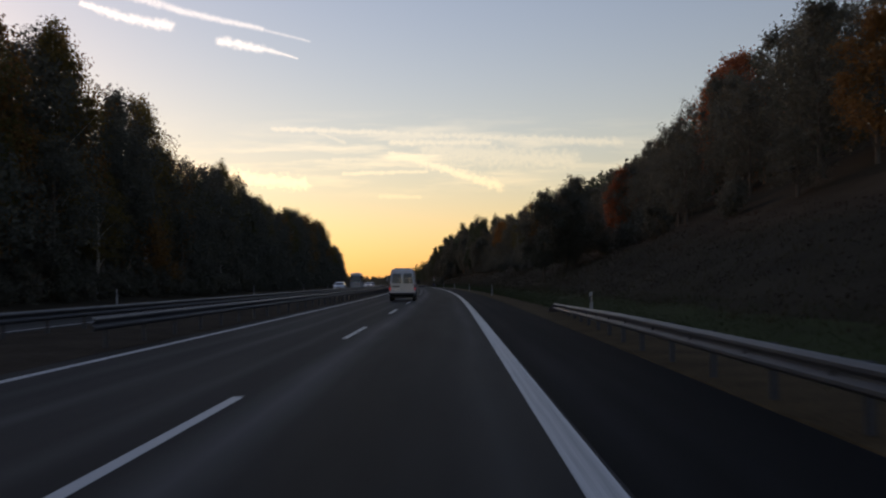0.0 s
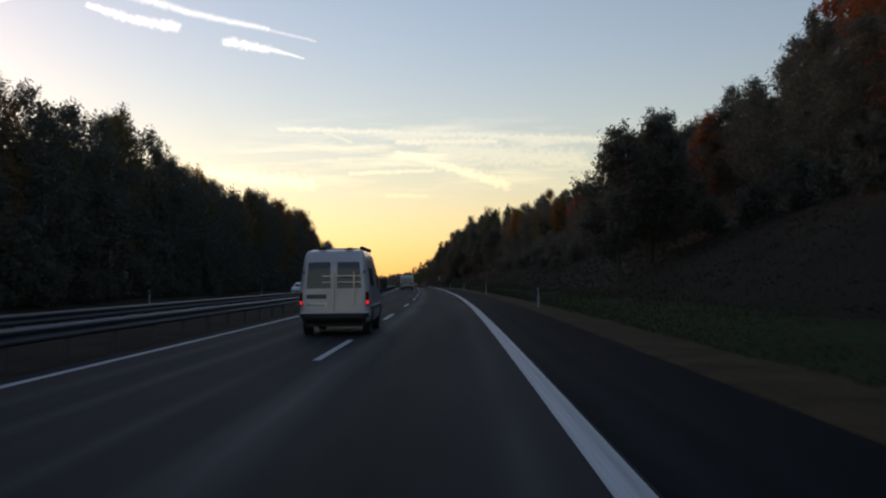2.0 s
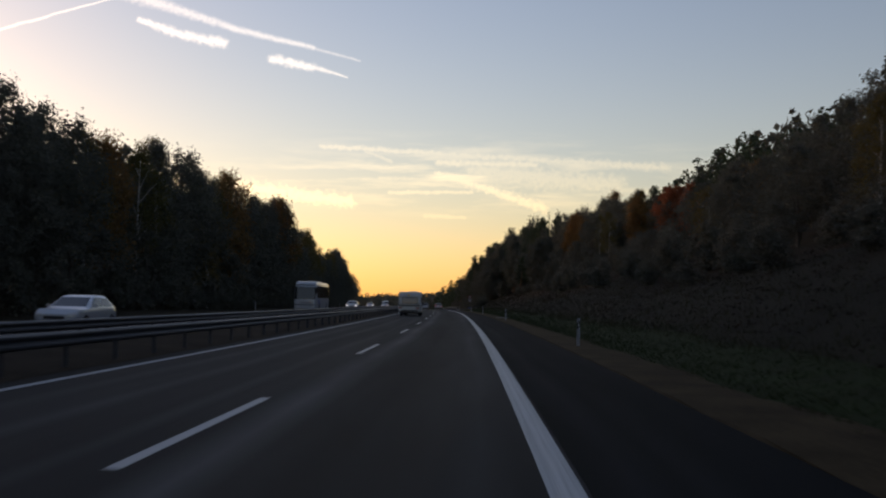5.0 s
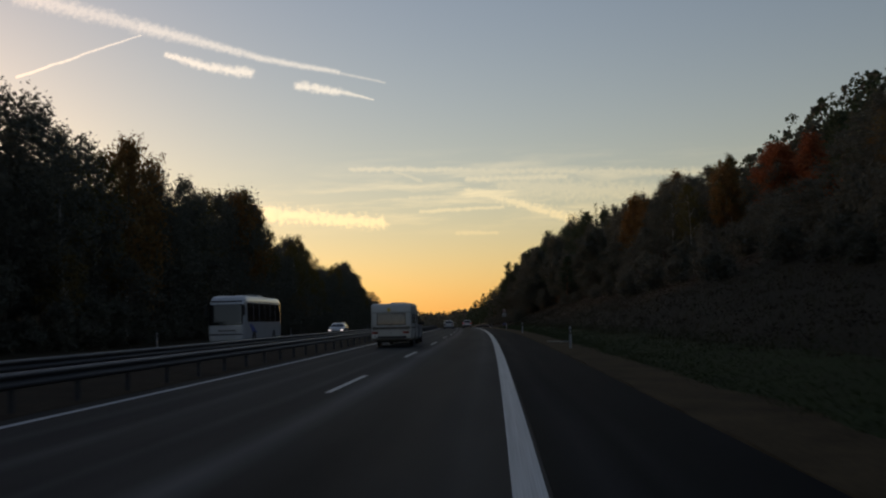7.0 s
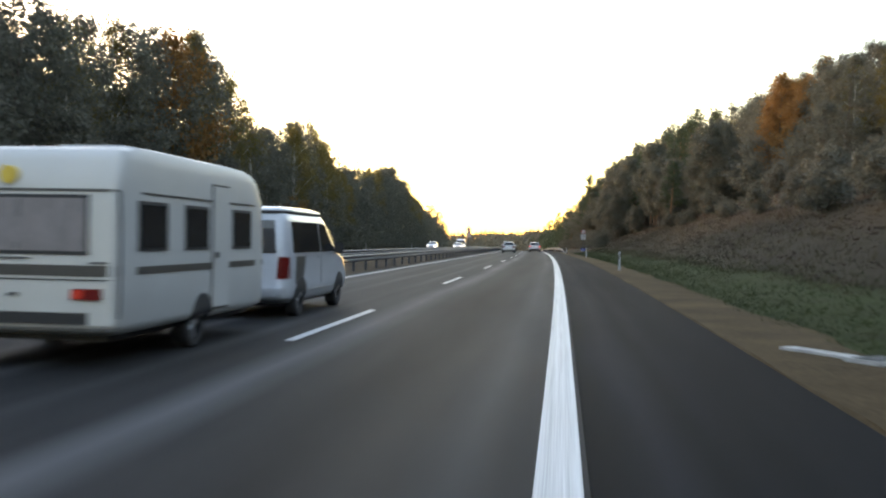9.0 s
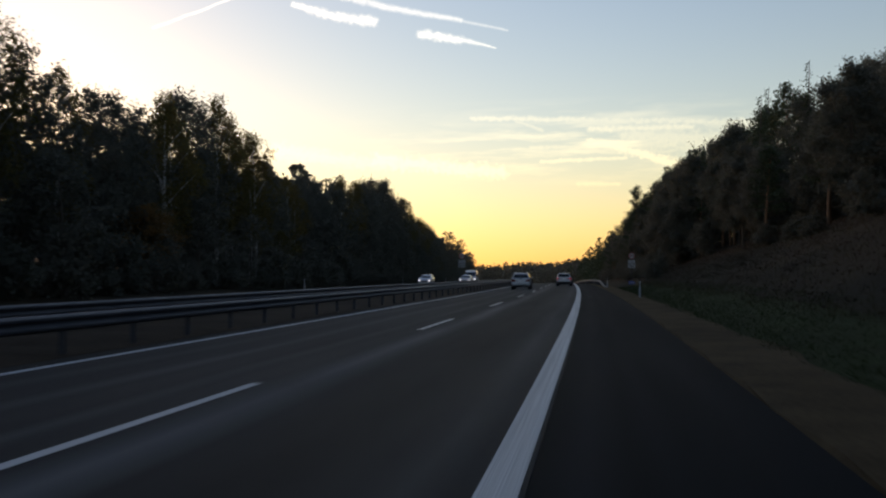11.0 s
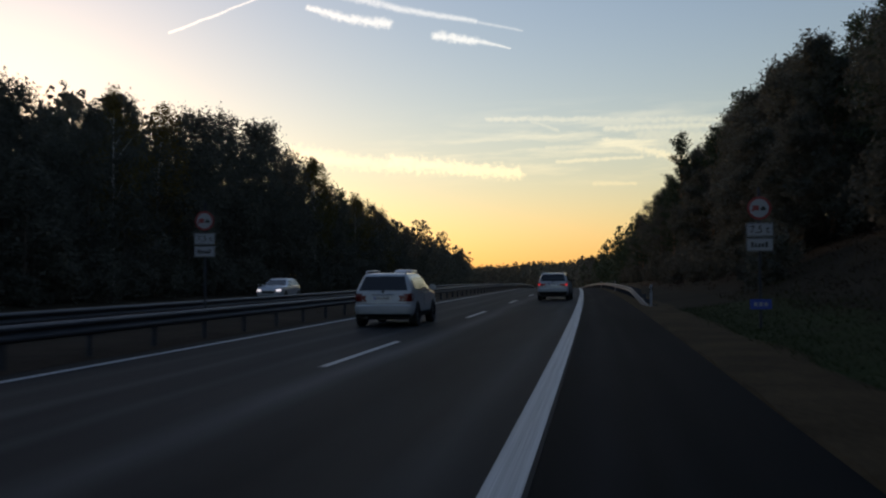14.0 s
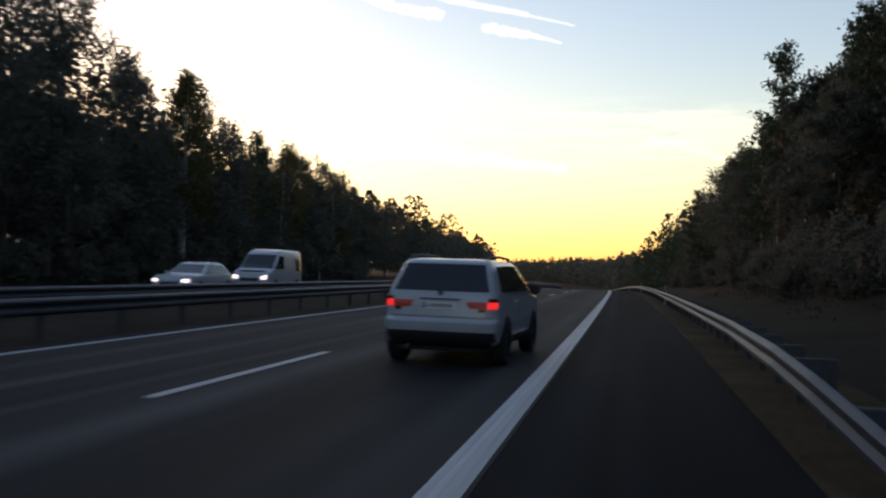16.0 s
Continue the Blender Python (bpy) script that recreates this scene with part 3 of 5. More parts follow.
def disc(radius, depth, x, z, y, segments=36):
    bm = bmesh.new()
    bmesh.ops.create_cone(bm, cap_ends=True, segments=segments, radius1=radius, radius2=radius, depth=depth)
    bmesh.ops.rotate(bm, verts=bm.verts, matrix=Matrix.Rotation(radians(90), 3, "X"))
    bmesh.ops.translate(bm, verts=bm.verts, vec=(x, y, z))
    return bm


def text_part(words, size, material, parent, x, y, z):
    cu = bpy.data.curves.new("lettering", "FONT")
    cu.body, cu.size, cu.align_x, cu.align_y, cu.extrude = words, size, "CENTER", "CENTER", 0.001
    cu.materials.append(material)
    ob = new("lettering", cu)
    ob.parent, ob.matrix_basis = parent, pose(x, y, z, 90, 0, 0)
    return ob


def ban_sign(label, base_km):
    """A round sign with a red rim and two white plates under it, on a steel post; it faces -y."""
    root = tagged(new("road_sign"), label, "road sign", "signs of the overtaking ban")
    bm = bmesh.new()
    bmesh.ops.create_cone(bm, cap_ends=True, segments=14, radius1=0.038, radius2=0.038, depth=3.9)
    bmesh.ops.translate(bm, verts=bm.verts, vec=(0, 0.05, 1.75))
    part("post", bm, STEEL, root)
    part("rim", disc(0.305, 0.02, 0, 3.15, 0), SIGN_RED, root, "red rim")
    part("face", disc(0.24, 0.02, 0, 3.15, -0.006), SIGN_WHITE, root)
    bm = slab(-0.17, -0.01, -0.022, -0.018, 3.09, 3.22, 0)
    box(bm, -0.19, -0.15, -0.022, -0.018, 3.07, 3.12)
    part("lorry_mark", bm, SIGN_RED, root, "red lorry shape")
    bm = slab(0.03, 0.17, -0.022, -0.018, 3.09, 3.15, 0)
    box(bm, 0.06, 0.14, -0.022, -0.018, 3.15, 3.19)
    part("car_mark", bm, INK, root, "black car shape")
    for z, h in ((2.59, 0.18), (2.2, 0.175)):
        plate = part("plate", slab(-0.34, 0.34, -0.01, 0.01, z - h, z + h, 0.004), SIGN_WHITE, root)
        bm = bmesh.new()
        for x0, x1, z0, z1 in ((-0.33, 0.33, z + h - 0.025, z + h - 0.012), (-0.33, 0.33, z - h + 0.012, z - h + 0.025), (-0.33, -0.317, z - h + 0.012, z + h - 0.012), (0.317, 0.33, z - h + 0.012, z + h - 0.012)):
            box(bm, x0, x1, -0.014, -0.0105, z0, z1)
        part("border", bm, INK, plate, "black border")
    text_part("7,5 t", 0.27, INK, root, 0, -0.013, 2.59)
    bm = bmesh.new()
    for i in range(5):
        box(bm, -0.22 + i * 0.09, -0.16 + i * 0.09, -0.014, -0.0105, 2.13, 2.27 if i in (0, 4) else 2.23)
    part("writing", bm, INK, root, "unreadable black writing")
    if base_km:
        part("distance_plate", slab(-0.27, 0.27, -0.02, 0.0, 0.52, 0.78, 0.004), BLUE, root, "small blue plate")
        bm = bmesh.new()
        for i in range(3):
            box(bm, -0.17 + i * 0.13, -0.09 + i * 0.13, -0.026, -0.0205, 0.6, 0.7)
        part("distance_writing", bm, SIGN_WHITE, root)
    return root


ban_sign("round truck overtaking ban with two white plates on the grass bank", True).matrix_basis = spot(322.3, 8.75, 0.05)
ban_sign("round truck overtaking ban with two white plates between the barriers", False).matrix_basis = spot(324.4, -7.42, 0.12)


# ---- trees: every kind is built a few times and then planted ----
def cards(centres, sizes, flatness, rng):
    """Leaf clumps: a bent four-cornered leaf at each centre, turned at random. Returns vertex and face arrays."""
    n = len(centres)
    a = rng.normal(size=(n, 3))
    a[:, 2] *= flatness
    a /= np.linalg.norm(a, axis=1)[:, None] + 1e-9
    b = np.cross(a, rng.normal(size=(n, 3)))
    b /= np.linalg.norm(b, axis=1)[:, None] + 1e-9
    c = np.cross(a, b)
    k = sizes[:, None]
    w = rng.uniform(0.45, 0.8, size=(n, 1))
    v = np.stack([centres - a * k, centres + b * k * w + c * k * 0.2, centres + a * k, centres - b * k * w + c * k * 0.2], 1).reshape(-1, 3)
    f = np.arange(4 * n).reshape(-1, 4)
    return v, f


def leaflets(centres, sizes, rng):
    """Fine leaves: one small three-cornered leaf at each centre, turned at random."""
    n = len(centres)
    a, b = rng.normal(size=(n, 3)), rng.normal(size=(n, 3))
    a /= np.linalg.norm(a, axis=1)[:, None] + 1e-9
    b -= a * (a * b).sum(1)[:, None]
    b /= np.linalg.norm(b, axis=1)[:, None] + 1e-9
    k = sizes[:, None]
    v = np.stack([centres - a * k * 0.8 - b * k * 0.5, centres - a * k * 0.4 + b * k * 0.6, centres + a * k], 1).reshape(-1, 3)
    return v, np.arange(3 * n).reshape(-1, 3)


def tubes(runs, sides=6):
    """Tapered round limbs; runs: lists of (point, radius)."""
    verts, faces = [], []
    for run in runs:
        base = len(verts)
        for i, (p, r) in enumerate(run):
            q = run[min(i + 1, len(run) - 1)][0] - run[max(i - 1, 0)][0]
            x = q.orthogonal().normalized()
            y = q.normalized().cross(x)
            for k in range(sides):
                t = 2 * math.pi * k / sides
                verts.append(p + (x * math.cos(t) + y * math.sin(t)) * r)
        for i in range(len(run) - 1):
            for k in range(sides):
                a, b = base + i * sides + k, base + i * sides + (k + 1) % sides
                faces.append((a, b, b + sides, a + sides))
    return verts, faces


def plant(kind, seed, height, leaf, bark, label, amount=1.0):
    """A tree of height metres: tapered trunk with limbs, and a crown of leaf clumps gathered at the limbs' ends."""
    rng = np.random.default_rng(seed)
    lean = rng.normal(0, 0.25, 2)
    runs, centres, sizes, fine, fine_sizes = [], [], [], [], []
    top = Vector((lean[0], lean[1], height * (0.86 if kind != "spruce" else 1.0)))
    runs.append([(Vector((top.x * k * k, top.y * k * k, top.z * k)), height * 0.013 * (1.05 - k) + 0.015) for k in (0, 0.03, 0.2, 0.4, 0.6, 0.8, 1)])
    flat = 1.0
    if kind == "spruce":
        z = height * 0.12
        while z < height * 0.985:
            reach = (1 - z / height) ** 0.9 * height * 0.25 + 0.10
            for i in range(7 if z < height * 0.8 else 4):
                t = rng.uniform(0, 6.28)
                r = reach * rng.uniform(0.7, 1.1)
                tip = Vector((math.cos(t) * r, math.sin(t) * r, z - r * 0.22))
                if r > 0.9:
                    runs.append([(Vector((0, 0, z)), 0.03), (tip * 0.55 + Vector((0, 0, z * 0.45)), 0.02), (tip, 0.008)])
                for q in np.linspace(0.15, 1, max(2, int(r * 4 * amount))):
                    for _ in range(2):
                        centres.append((tip.x * q + rng.normal(0, 0.1), tip.y * q + rng.normal(0, 0.1), z - r * 0.22 * q * q + rng.normal(0, 0.07)))
                        sizes.append(rng.uniform(0.12, 0.24) * (0.45 + 0.6 * (1 - z / height)))
            z += max(0.28, height * 0.035 * (1.1 - z / height))
        flat = 0.45
    elif kind == "pine":
        for i in range(34):
            k = 0.30 + 0.70 * (i + rng.uniform(0, 1)) / 34
            z = height * k * 0.95
            r = height * 0.225 * (1.08 - k) ** 0.75 * rng.uniform(0.55, 1.15)
            t = i * 2.4 + rng.uniform(-0.6, 0.6)
            root = Vector((top.x * k * k, top.y * k * k, z * 0.92))
            tip = Vector((math.cos(t) * r + root.x, math.sin(t) * r + root.y, z + r * rng.uniform(0.0, 0.35)))
            if i % 2 == 0:
                runs.append([(root, 0.045), (root.lerp(tip, 0.6) - Vector((0, 0, 0.1)), 0.025), (tip, 0.01)])
            for q in (1.0, 0.76, 0.5):
                c = root.lerp(tip, q)
                m = int(40 * amount)
                pts = rng.normal(size=(m, 3)) * (0.32, 0.32, 0.14) * (0.8 + r * 0.12)
                fine.append(np.array(c) + pts + (0, 0, 0.05))
                fine_sizes.append(rng.uniform(0.08, 0.20, m))
            centres.append(tuple(root.lerp(tip, 0.7)))
            sizes.append(0.2)
    else:
        lobes, low, wide, twigs = {"broad": (17, 0.20, 0.25, 30), "birch": (22, 0.28, 0.15, 20), "bush": (7, 0.12, 0.42, 22)}[kind]
        for i in range(lobes):
            k = (i + rng.uniform(0.1, 0.9)) / lobes
            z = height * (low + (0.93 - low) * k)
            env = math.sin(math.pi * min(1, 0.20 + 0.80 * k) ** 1.15) ** 0.7 * wide * height
            t = i * 2.4 + rng.uniform(-0.5, 0.5)
            r = env * (rng.uniform(0.5, 0.95) if k < 0.9 else rng.uniform(0, 0.3))
            heart = np.array((math.cos(t) * r + top.x * k, math.sin(t) * r + top.y * k, z))
            root = Vector((top.x * k * k * 0.6, top.y * k * k * 0.6, min(height * 0.80, max(0.1, z - r * 0.9 - 0.6))))
            if kind != "bush" and i % 2 == 0:
                mid = root.lerp(Vector(heart), 0.55) + Vector((0, 0, 0.12))
                runs.append([(root, height * 0.004 * (1.3 - k) + 0.02), (mid, 0.03), (Vector(heart), 0.012)])
            size = height * {"broad": 0.115, "birch": 0.075, "bush": 0.24}[kind] * rng.uniform(0.75, 1.25) * (1.0 if k < 0.8 else 0.8)
            for _ in range(int(twigs * (0.5 + 0.5 * amount))):
                way = rng.normal(size=3) * (1.0, 1.0, 0.8)
                way[2] += 0.35 if kind != "birch" else 0.15
                way /= np.linalg.norm(way)
                tip = heart + way * size * rng.uniform(0.7, 1.25) * (1.0, 1.0, 1.1)
                m = int({"broad": 15, "birch": 16, "bush": 11}[kind] * amount)
                q = rng.uniform(0.35, 1.05, m)[:, None]
                sprig = heart + (tip - heart) * q + rng.normal(size=(m, 3)) * 0.17
                if kind == "birch":
                    sprig[:, 2] -= (q[:, 0] ** 2) * rng.uniform(0.3, 1.3)
                sprig[:, 2] = np.maximum(sprig[:, 2], 0.05)
                fine.append(sprig)
                fine_sizes.append(rng.uniform(0.075, 0.165, m) * (0.85 if kind == "birch" else 1.0) * (1.5 if amount < 0.8 else 1.0))
            m = {"broad": 44, "birch": 8, "bush": 22}[kind]
            pts = rng.normal(size=(m, 3))
            pts *= (size * 0.72 * rng.uniform(0, 1, m) ** 0.4 / np.linalg.norm(pts, axis=1))[:, None]
            centres += [tuple(p) for p in heart + pts]
            sizes += list(rng.uniform(0.11, 0.22, m) * (1.0 if kind != "birch" else 0.7))
        for i in range({"broad": 130, "birch": 30, "bush": 50}[kind]):
            k = rng.uniform(0.02, 0.85)
            env = math.sin(math.pi * min(1, 0.20 + 0.80 * k) ** 1.15) ** 0.6 * wide * height * 0.60
            t, r = rng.uniform(0, 6.28), env * math.sqrt(rng.uniform(0, 1))
            centres.append((math.cos(t) * r + top.x * k, math.sin(t) * r + top.y * k, height * (low + (0.93 - low) * k)))
            sizes.append(rng.uniform(0.2, 0.36) * (1.0 if kind != "birch" else 0.7))
    name = {"broad": "broadleaf_tree", "birch": "birch_tree", "bush": "shrub", "pine": "pine_tree", "spruce": "spruce_tree"}[kind]
    root_ob = tagged(new(name), label, "shrub" if kind == "bush" else "tree", "roadside wood")
    v, f = tubes(runs, 4)
    link("trunk", v, f, bark, root_ob, smooth=True)
    v, f = cards(np.array(centres), np.array(sizes), flat, rng)
    faces = f.tolist()
    if fine:
        v2, f2 = leaflets(np.concatenate(fine), np.concatenate(fine_sizes), rng)
        faces += (f2 + len(v)).tolist()
        v = np.concatenate([v, v2])
    me = bpy.data.meshes.new("crown")
    me.from_pydata(v.tolist(), [], faces)
    me.materials.append(leaf)
    crown = new("crown", me)
    crown.parent = root_ob
    root_ob["tall"] = float(np.percentile(v[:, 2], {"spruce": 100, "pine": 99.8}.get(kind, 99.7)))
    return root_ob


KINDS = {
    "green": [plant("broad", k, 14, LEAF_GREEN, BARK, "dark green broadleaf tree at the wood's edge") for k in (1, 2, 3, 20)],
    "fine": [plant("broad", k, 12, LEAF_GREEN, BARK, "leafy dark green tree close to the shoulder", 1.7) for k in (17, 18)],
    "thin": [plant("broad", k, 14, LEAF_GREEN, BARK, "dark green broadleaf tree deep in the wood", 0.42) for k in (4, 5)],
    "birch": [plant("birch", k, 15, LEAF_BIRCH, BIRCH_BARK, "slender birch with drooping yellow-green twigs") for k in (6, 7, 19)],
    "red": [plant("broad", k, 11, LEAF_RED, BARK, "autumn tree with rust-red leaves on the bank", 1.1) for k in (8, 9)],
    "gold": [plant("broad", k, 12, LEAF_GOLD, BARK, "autumn tree with brown-gold leaves on the bank") for k in (10, 11)],
    "pine": [plant("pine", k, 15, NEEDLES, PINE_BARK, "tall open pine on the wooded hill") for k in (12, 13)],
    "spruce": [plant("spruce", k, 13, NEEDLES, BARK, "narrow dark spruce on the wooded hill") for k in (14,)],
    "shrub": [plant("bush", k, 3.2, LEAF_GREEN, BARK, "dense dark shrub under the trees") for k in (15, 16)],
}
for kind in KINDS.values():
    for ob in kind:
        ob["used"] = 0
RNG = random.Random(5)


def set_tree(kind, s, d, top=None, tall=None, wide=1.0):
    """Plants a tree so that its top stands at top metres over the road, or that is tall metres high."""
    ob = RNG.choice(KINDS[kind])
    z = rise(s, d) - 0.12
    high = tall or (top - z)
    k = high / ob["tall"]
    w = (0.55 * k + 0.45) * wide * RNG.uniform(0.9, 1.1)
    m = spot(s, d, z, RNG.uniform(0, 360)) @ Matrix.Diagonal((w, w, k, 1))
    if ob["used"]:
        copy_thing(ob, m @ Matrix.Diagonal((*ob.scale, 1)).inverted())
    else:
        ob.matrix_basis, ob["used"] = m, 1


LEFT_TOP = [(40, 17.5), (66, 19.0), (72, 21.0), (78, 20.0), (84, 16.9), (94, 19.6), (98, 16.9), (104, 15.8), (120, 15.9), (134, 18.0), (138, 17.7), (142, 15.6), (180, 14.9), (202, 17.0), (220, 16.4), (228, 17.5), (240, 17.0), (246, 15.3), (254, 17.3), (260, 16.6), (270, 18.6), (280, 17.6), (284, 14.8), (288, 14.0), (304, 14.8), (308, 16.6), (318, 14.4), (320, 15.2), (322, 14.4), (324, 11.5), (328, 11.3), (334, 12.8), (336, 11.6), (344, 13.9), (352, 13.0), (360, 15.1), (390, 17.2), (398, 14.8), (406, 16.0), (410, 13.6), (416, 12.3), (438, 13.3), (460, 11.0), (520, 12.0)]


def left_top(s):
    return float(np.interp(s, [a for a, _ in LEFT_TOP], [b for _, b in LEFT_TOP]))


s = 46.0
while s < 470:
    kind = RNG.choices(("green", "birch", "gold"), (10, 4, 0.6))[0]
    set_tree(kind, s, -28 + RNG.uniform(-1.0, 1.0), top=left_top(s) * RNG.uniform(0.95, 1.07), wide=0.92 if not 322 < s < 340 else 0.8)
    s += RNG.uniform(3.2, 4.4)
s = 44.0
while s < 450:
    set_tree(RNG.choices(("green", "thin", "birch", "gold"), (1, 9, 1, 0.4))[0], s, -25.3 + RNG.uniform(-0.7, 0.7), top=left_top(s) * RNG.uniform(0.40, 0.62), wide=1.1)
    s += RNG.uniform(9, 12)
s = 40.0
while s < 440:
    set_tree("shrub", s, -23.9 + RNG.uniform(-0.5, 0.5), tall=RNG.uniform(2.0, 4.0))
    s += RNG.uniform(3.2, 5.0)

for s, d, top, kind in ((71, -27.5, 21.8, "birch"), (94, -27.5, 20.2, "birch"), (139.3, -31.1, 18.9, "birch"), (151, -29, 17.6, "spruce"), (256.9, -28.9, 17.6, "birch"), (267.4, -27.5, 18.9, "birch"), (275.2, -27.2, 17.5, "birch"), (299, -26.5, 14.8, "birch"), (313, -28, 17.3, "birch"), (322, -27.5, 15.3, "birch"), (402.6, -27, 15.4, "birch"), (418, -28, 13.6, "pine"), (425, -28, 13.8, "spruce"), (436, -28, 13.8, "spruce")):
    set_tree(kind, s, d, top=top)

# the hill: open grass at its foot, woods above, closer to the road farther on
HILL = [
    (23.5, 60, 300, 6, (0.60, 0.85), ("thin", "green", "gold", "shrub"), (1.5, 2, 0.5, 5)),
    (29.5, 58, 335, 6.0, (0.84, 1.0), ("green", "gold", "thin", "birch"), (6, 0.8, 2, 0.6)),
    (37, 60, 345, 7.0, (0.86, 1.02), ("thin", "green", "pine", "gold"), (2, 5, 1.5, 0.7)),
    (46, 70, 360, 9.5, (0.86, 1.0), ("thin", "green", "pine", "gold"), (3, 4, 2, 0.8)),
    (22, 298, 345, 5.5, (0.80, 1.0), ("fine", "pine"), (5, 3)),
    (15.5, 352, 410, 6, (0.72, 0.98), ("pine", "fine", "shrub"), (4, 5, 2)),
    (15.5, 410, 480, 6, (0.72, 0.98), ("pine", "green", "shrub"), (4, 5, 2)),
    (20.5, 345, 480, 5.0, (0.88, 1.05), ("pine", "green", "thin"), (4, 4, 1)),
    (28, 345, 490, 6.5, (0.88, 1.03), ("pine", "thin", "green"), (4, 2, 3)),
    (37, 350, 490, 9, (0.86, 1.0), ("pine", "thin"), (3, 5)),
]


def hill_top(s, d):
    """Height of the treetops over the carriageway along the hillside: a slope that leans back from the road."""
    k = (d - 2.3) / 30.7
    return 1.4 + k * (float(np.interp(s - 80 * (k - 1), (64, 102, 120, 145, 190, 245, 270, 300, 328, 360, 390, 420, 470), (24.3, 24.3, 21.6, 20.8, 18.6, 18.2, 20.0, 22.0, 24.0, 26.3, 28.3, 29.8, 31.5))) - 1.4)


for d0, s0, s1, gap, (h0, h1), kinds, weights in HILL:
    s = s0
    while s < s1:
        kind, d = RNG.choices(kinds, weights)[0], d0 + RNG.uniform(-2.0, 2.0)
        if kind == "shrub" or d < 36 and 222 < s < 262:
            set_tree("shrub", s, d, tall=RNG.uniform(2.5, 4.5))
        else:
            set_tree(kind, s, d, top=hill_top(s, d) * RNG.uniform(h0, h1))
        s += gap * RNG.uniform(0.75, 1.25)
for s, d, k in ((112, 37, 1.0), (120, 41, 1.0), (128, 45, 1.0), (141, 47, 1.0), (133, 28.5, 0.98)):
    set_tree("red", s, d, top=hill_top(s, d) * k)
for s, d, top in ((269, 35.5, 20.8), (273, 37.0, 20.0), (296, 28.3, 20.6), (291, 29.0, 19.0), (301, 30.0, 21.0)):
    set_tree("gold", s, d, top=top, wide=0.9)
s = 120.0
while s < 330:
    set_tree("shrub", s, 20 + RNG.uniform(-1.2, 1.2), tall=RNG.uniform(1.5, 3.2))
    s += RNG.uniform(6, 11)
s = 298.0
while s < 345:
    set_tree("shrub", s, 24.5 + RNG.uniform(-1, 1), tall=RNG.uniform(3.0, 5.0))
    s += RNG.uniform(3.0, 4.5)
s = 342.0
while s < 480:
    set_tree("shrub", s, 13.2 + RNG.uniform(-0.7, 0.7), tall=RNG.uniform(1.8, 3.4))
    set_tree("shrub", s + 1.5, 17.5 + RNG.uniform(-1, 1), tall=RNG.uniform(2.5, 4.5))
    s += RNG.uniform(4.2, 6.0)
for s, d, kind, top in ((102.5, 13.6, "fine", 11.3), (103.5, 16.2, "fine", 12.0), (112, 18.8, "fine", 13.9), (108, 17.0, "fine", 12.0), (170.7, 55.9, "spruce", 39.8), (255.5, 43.5, "spruce", 24.8), (260, 39, "red", 21.6), (266, 41.5, "red", 22.6), (255, 38.5, "red", 20.5), (250, 40, "red", 21.0), (270.5, 36.5, "birch", 22.4), (272, 36.0, "birch", 21.8), (345, 30.0, "spruce", 25.8), (366, 29.8, "spruce", 27.0), (350, 29.5, "pine", 24.6), (404.4, 15.1, "pine", 17.7), (390, 16.5, "pine", 15.8), (378, 18.5, "fine", 17.0), (384, 21.5, "pine", 19.8), (372, 20, "fine", 18.2), (370.4, 21.6, "pine", 19.2), (381, 30, "pine", 23.6), (392, 22.5, "green", 20.4), (398, 20, "green", 18.4), (361, 19.5, "fine", 17.2), (391, 19.5, "pine", 19.4), (416, 24, "pine", 22.5), (336, 22.9, "spruce", 20.3), (343, 21.5, "fine", 18.2), (354, 22, "pine", 18.6)):
    set_tree(kind, s, d, top=top)


# ---- far woods, past where single trees can be told ----
def far_wood(name, s0, s1, d0, d1, tall, count, leaf, seed, label, m=46, size=(0.5, 1.1)):
    rng = np.random.default_rng(seed)
    centres, sizes = [], []
    for _ in range(count):
        s, d = rng.uniform(s0, s1), rng.uniform(d0, d1)
        h = (tall if tall > 2 else tall * left_top(s)) * rng.uniform(0.75, 1.15)
        p = on(s, d, rise(s, d))
        k = rng.uniform(0.1, 1, m)
        t = rng.uniform(0, 6.28, m)
        r = np.sin(np.pi * (0.2 + 0.8 * k)) ** 0.6 * h * 0.23 * rng.uniform(0.3, 1.1, m)
        centres.append(np.stack([p.x + np.cos(t) * r, p.y + np.sin(t) * r, p.z + k * h], 1))
        sizes.append(rng.uniform(*size, m))
    v, f = cards(np.concatenate(centres), np.concatenate(sizes), 1.0, rng)
    me = bpy.data.meshes.new(name)
    me.from_pydata(v.tolist(), [], f.tolist())
    me.materials.append(leaf)
    return tagged(new(name, me), label, "wood", kind="stuff")


far_wood("far_wood", 462, 620, -44, -27, 12.5, 150, LEAF_GREEN, 25, "dark green wood farther along the oncoming lanes", 300, (0.18, 0.4))
far_wood("far_wood", 482, 620, 13, 45, 11.2, 170, NEEDLES, 26, "dark wood farther along the foot of the hill", 280, (0.18, 0.4))
far_wood("far_wood", 600, 1100, -60, -27, 15.5, 520, LEAF_GREEN, 21, "distant dark green wood along the oncoming lanes")
far_wood("far_wood", 600, 1100, 13, 62, 11, 620, LEAF_GREEN, 22, "distant dark wood on the hillside")
far_wood("far_wood", 60, 500, 58, 90, 12, 500, LEAF_GREEN, 23, "dark wood on the crest of the hill")
far_wood("far_wood", 40, 470, -37, -29.5, 0.88, 480, LEAF_GREEN, 27, "dense dark thicket under the trees", 190, (0.13, 0.30))
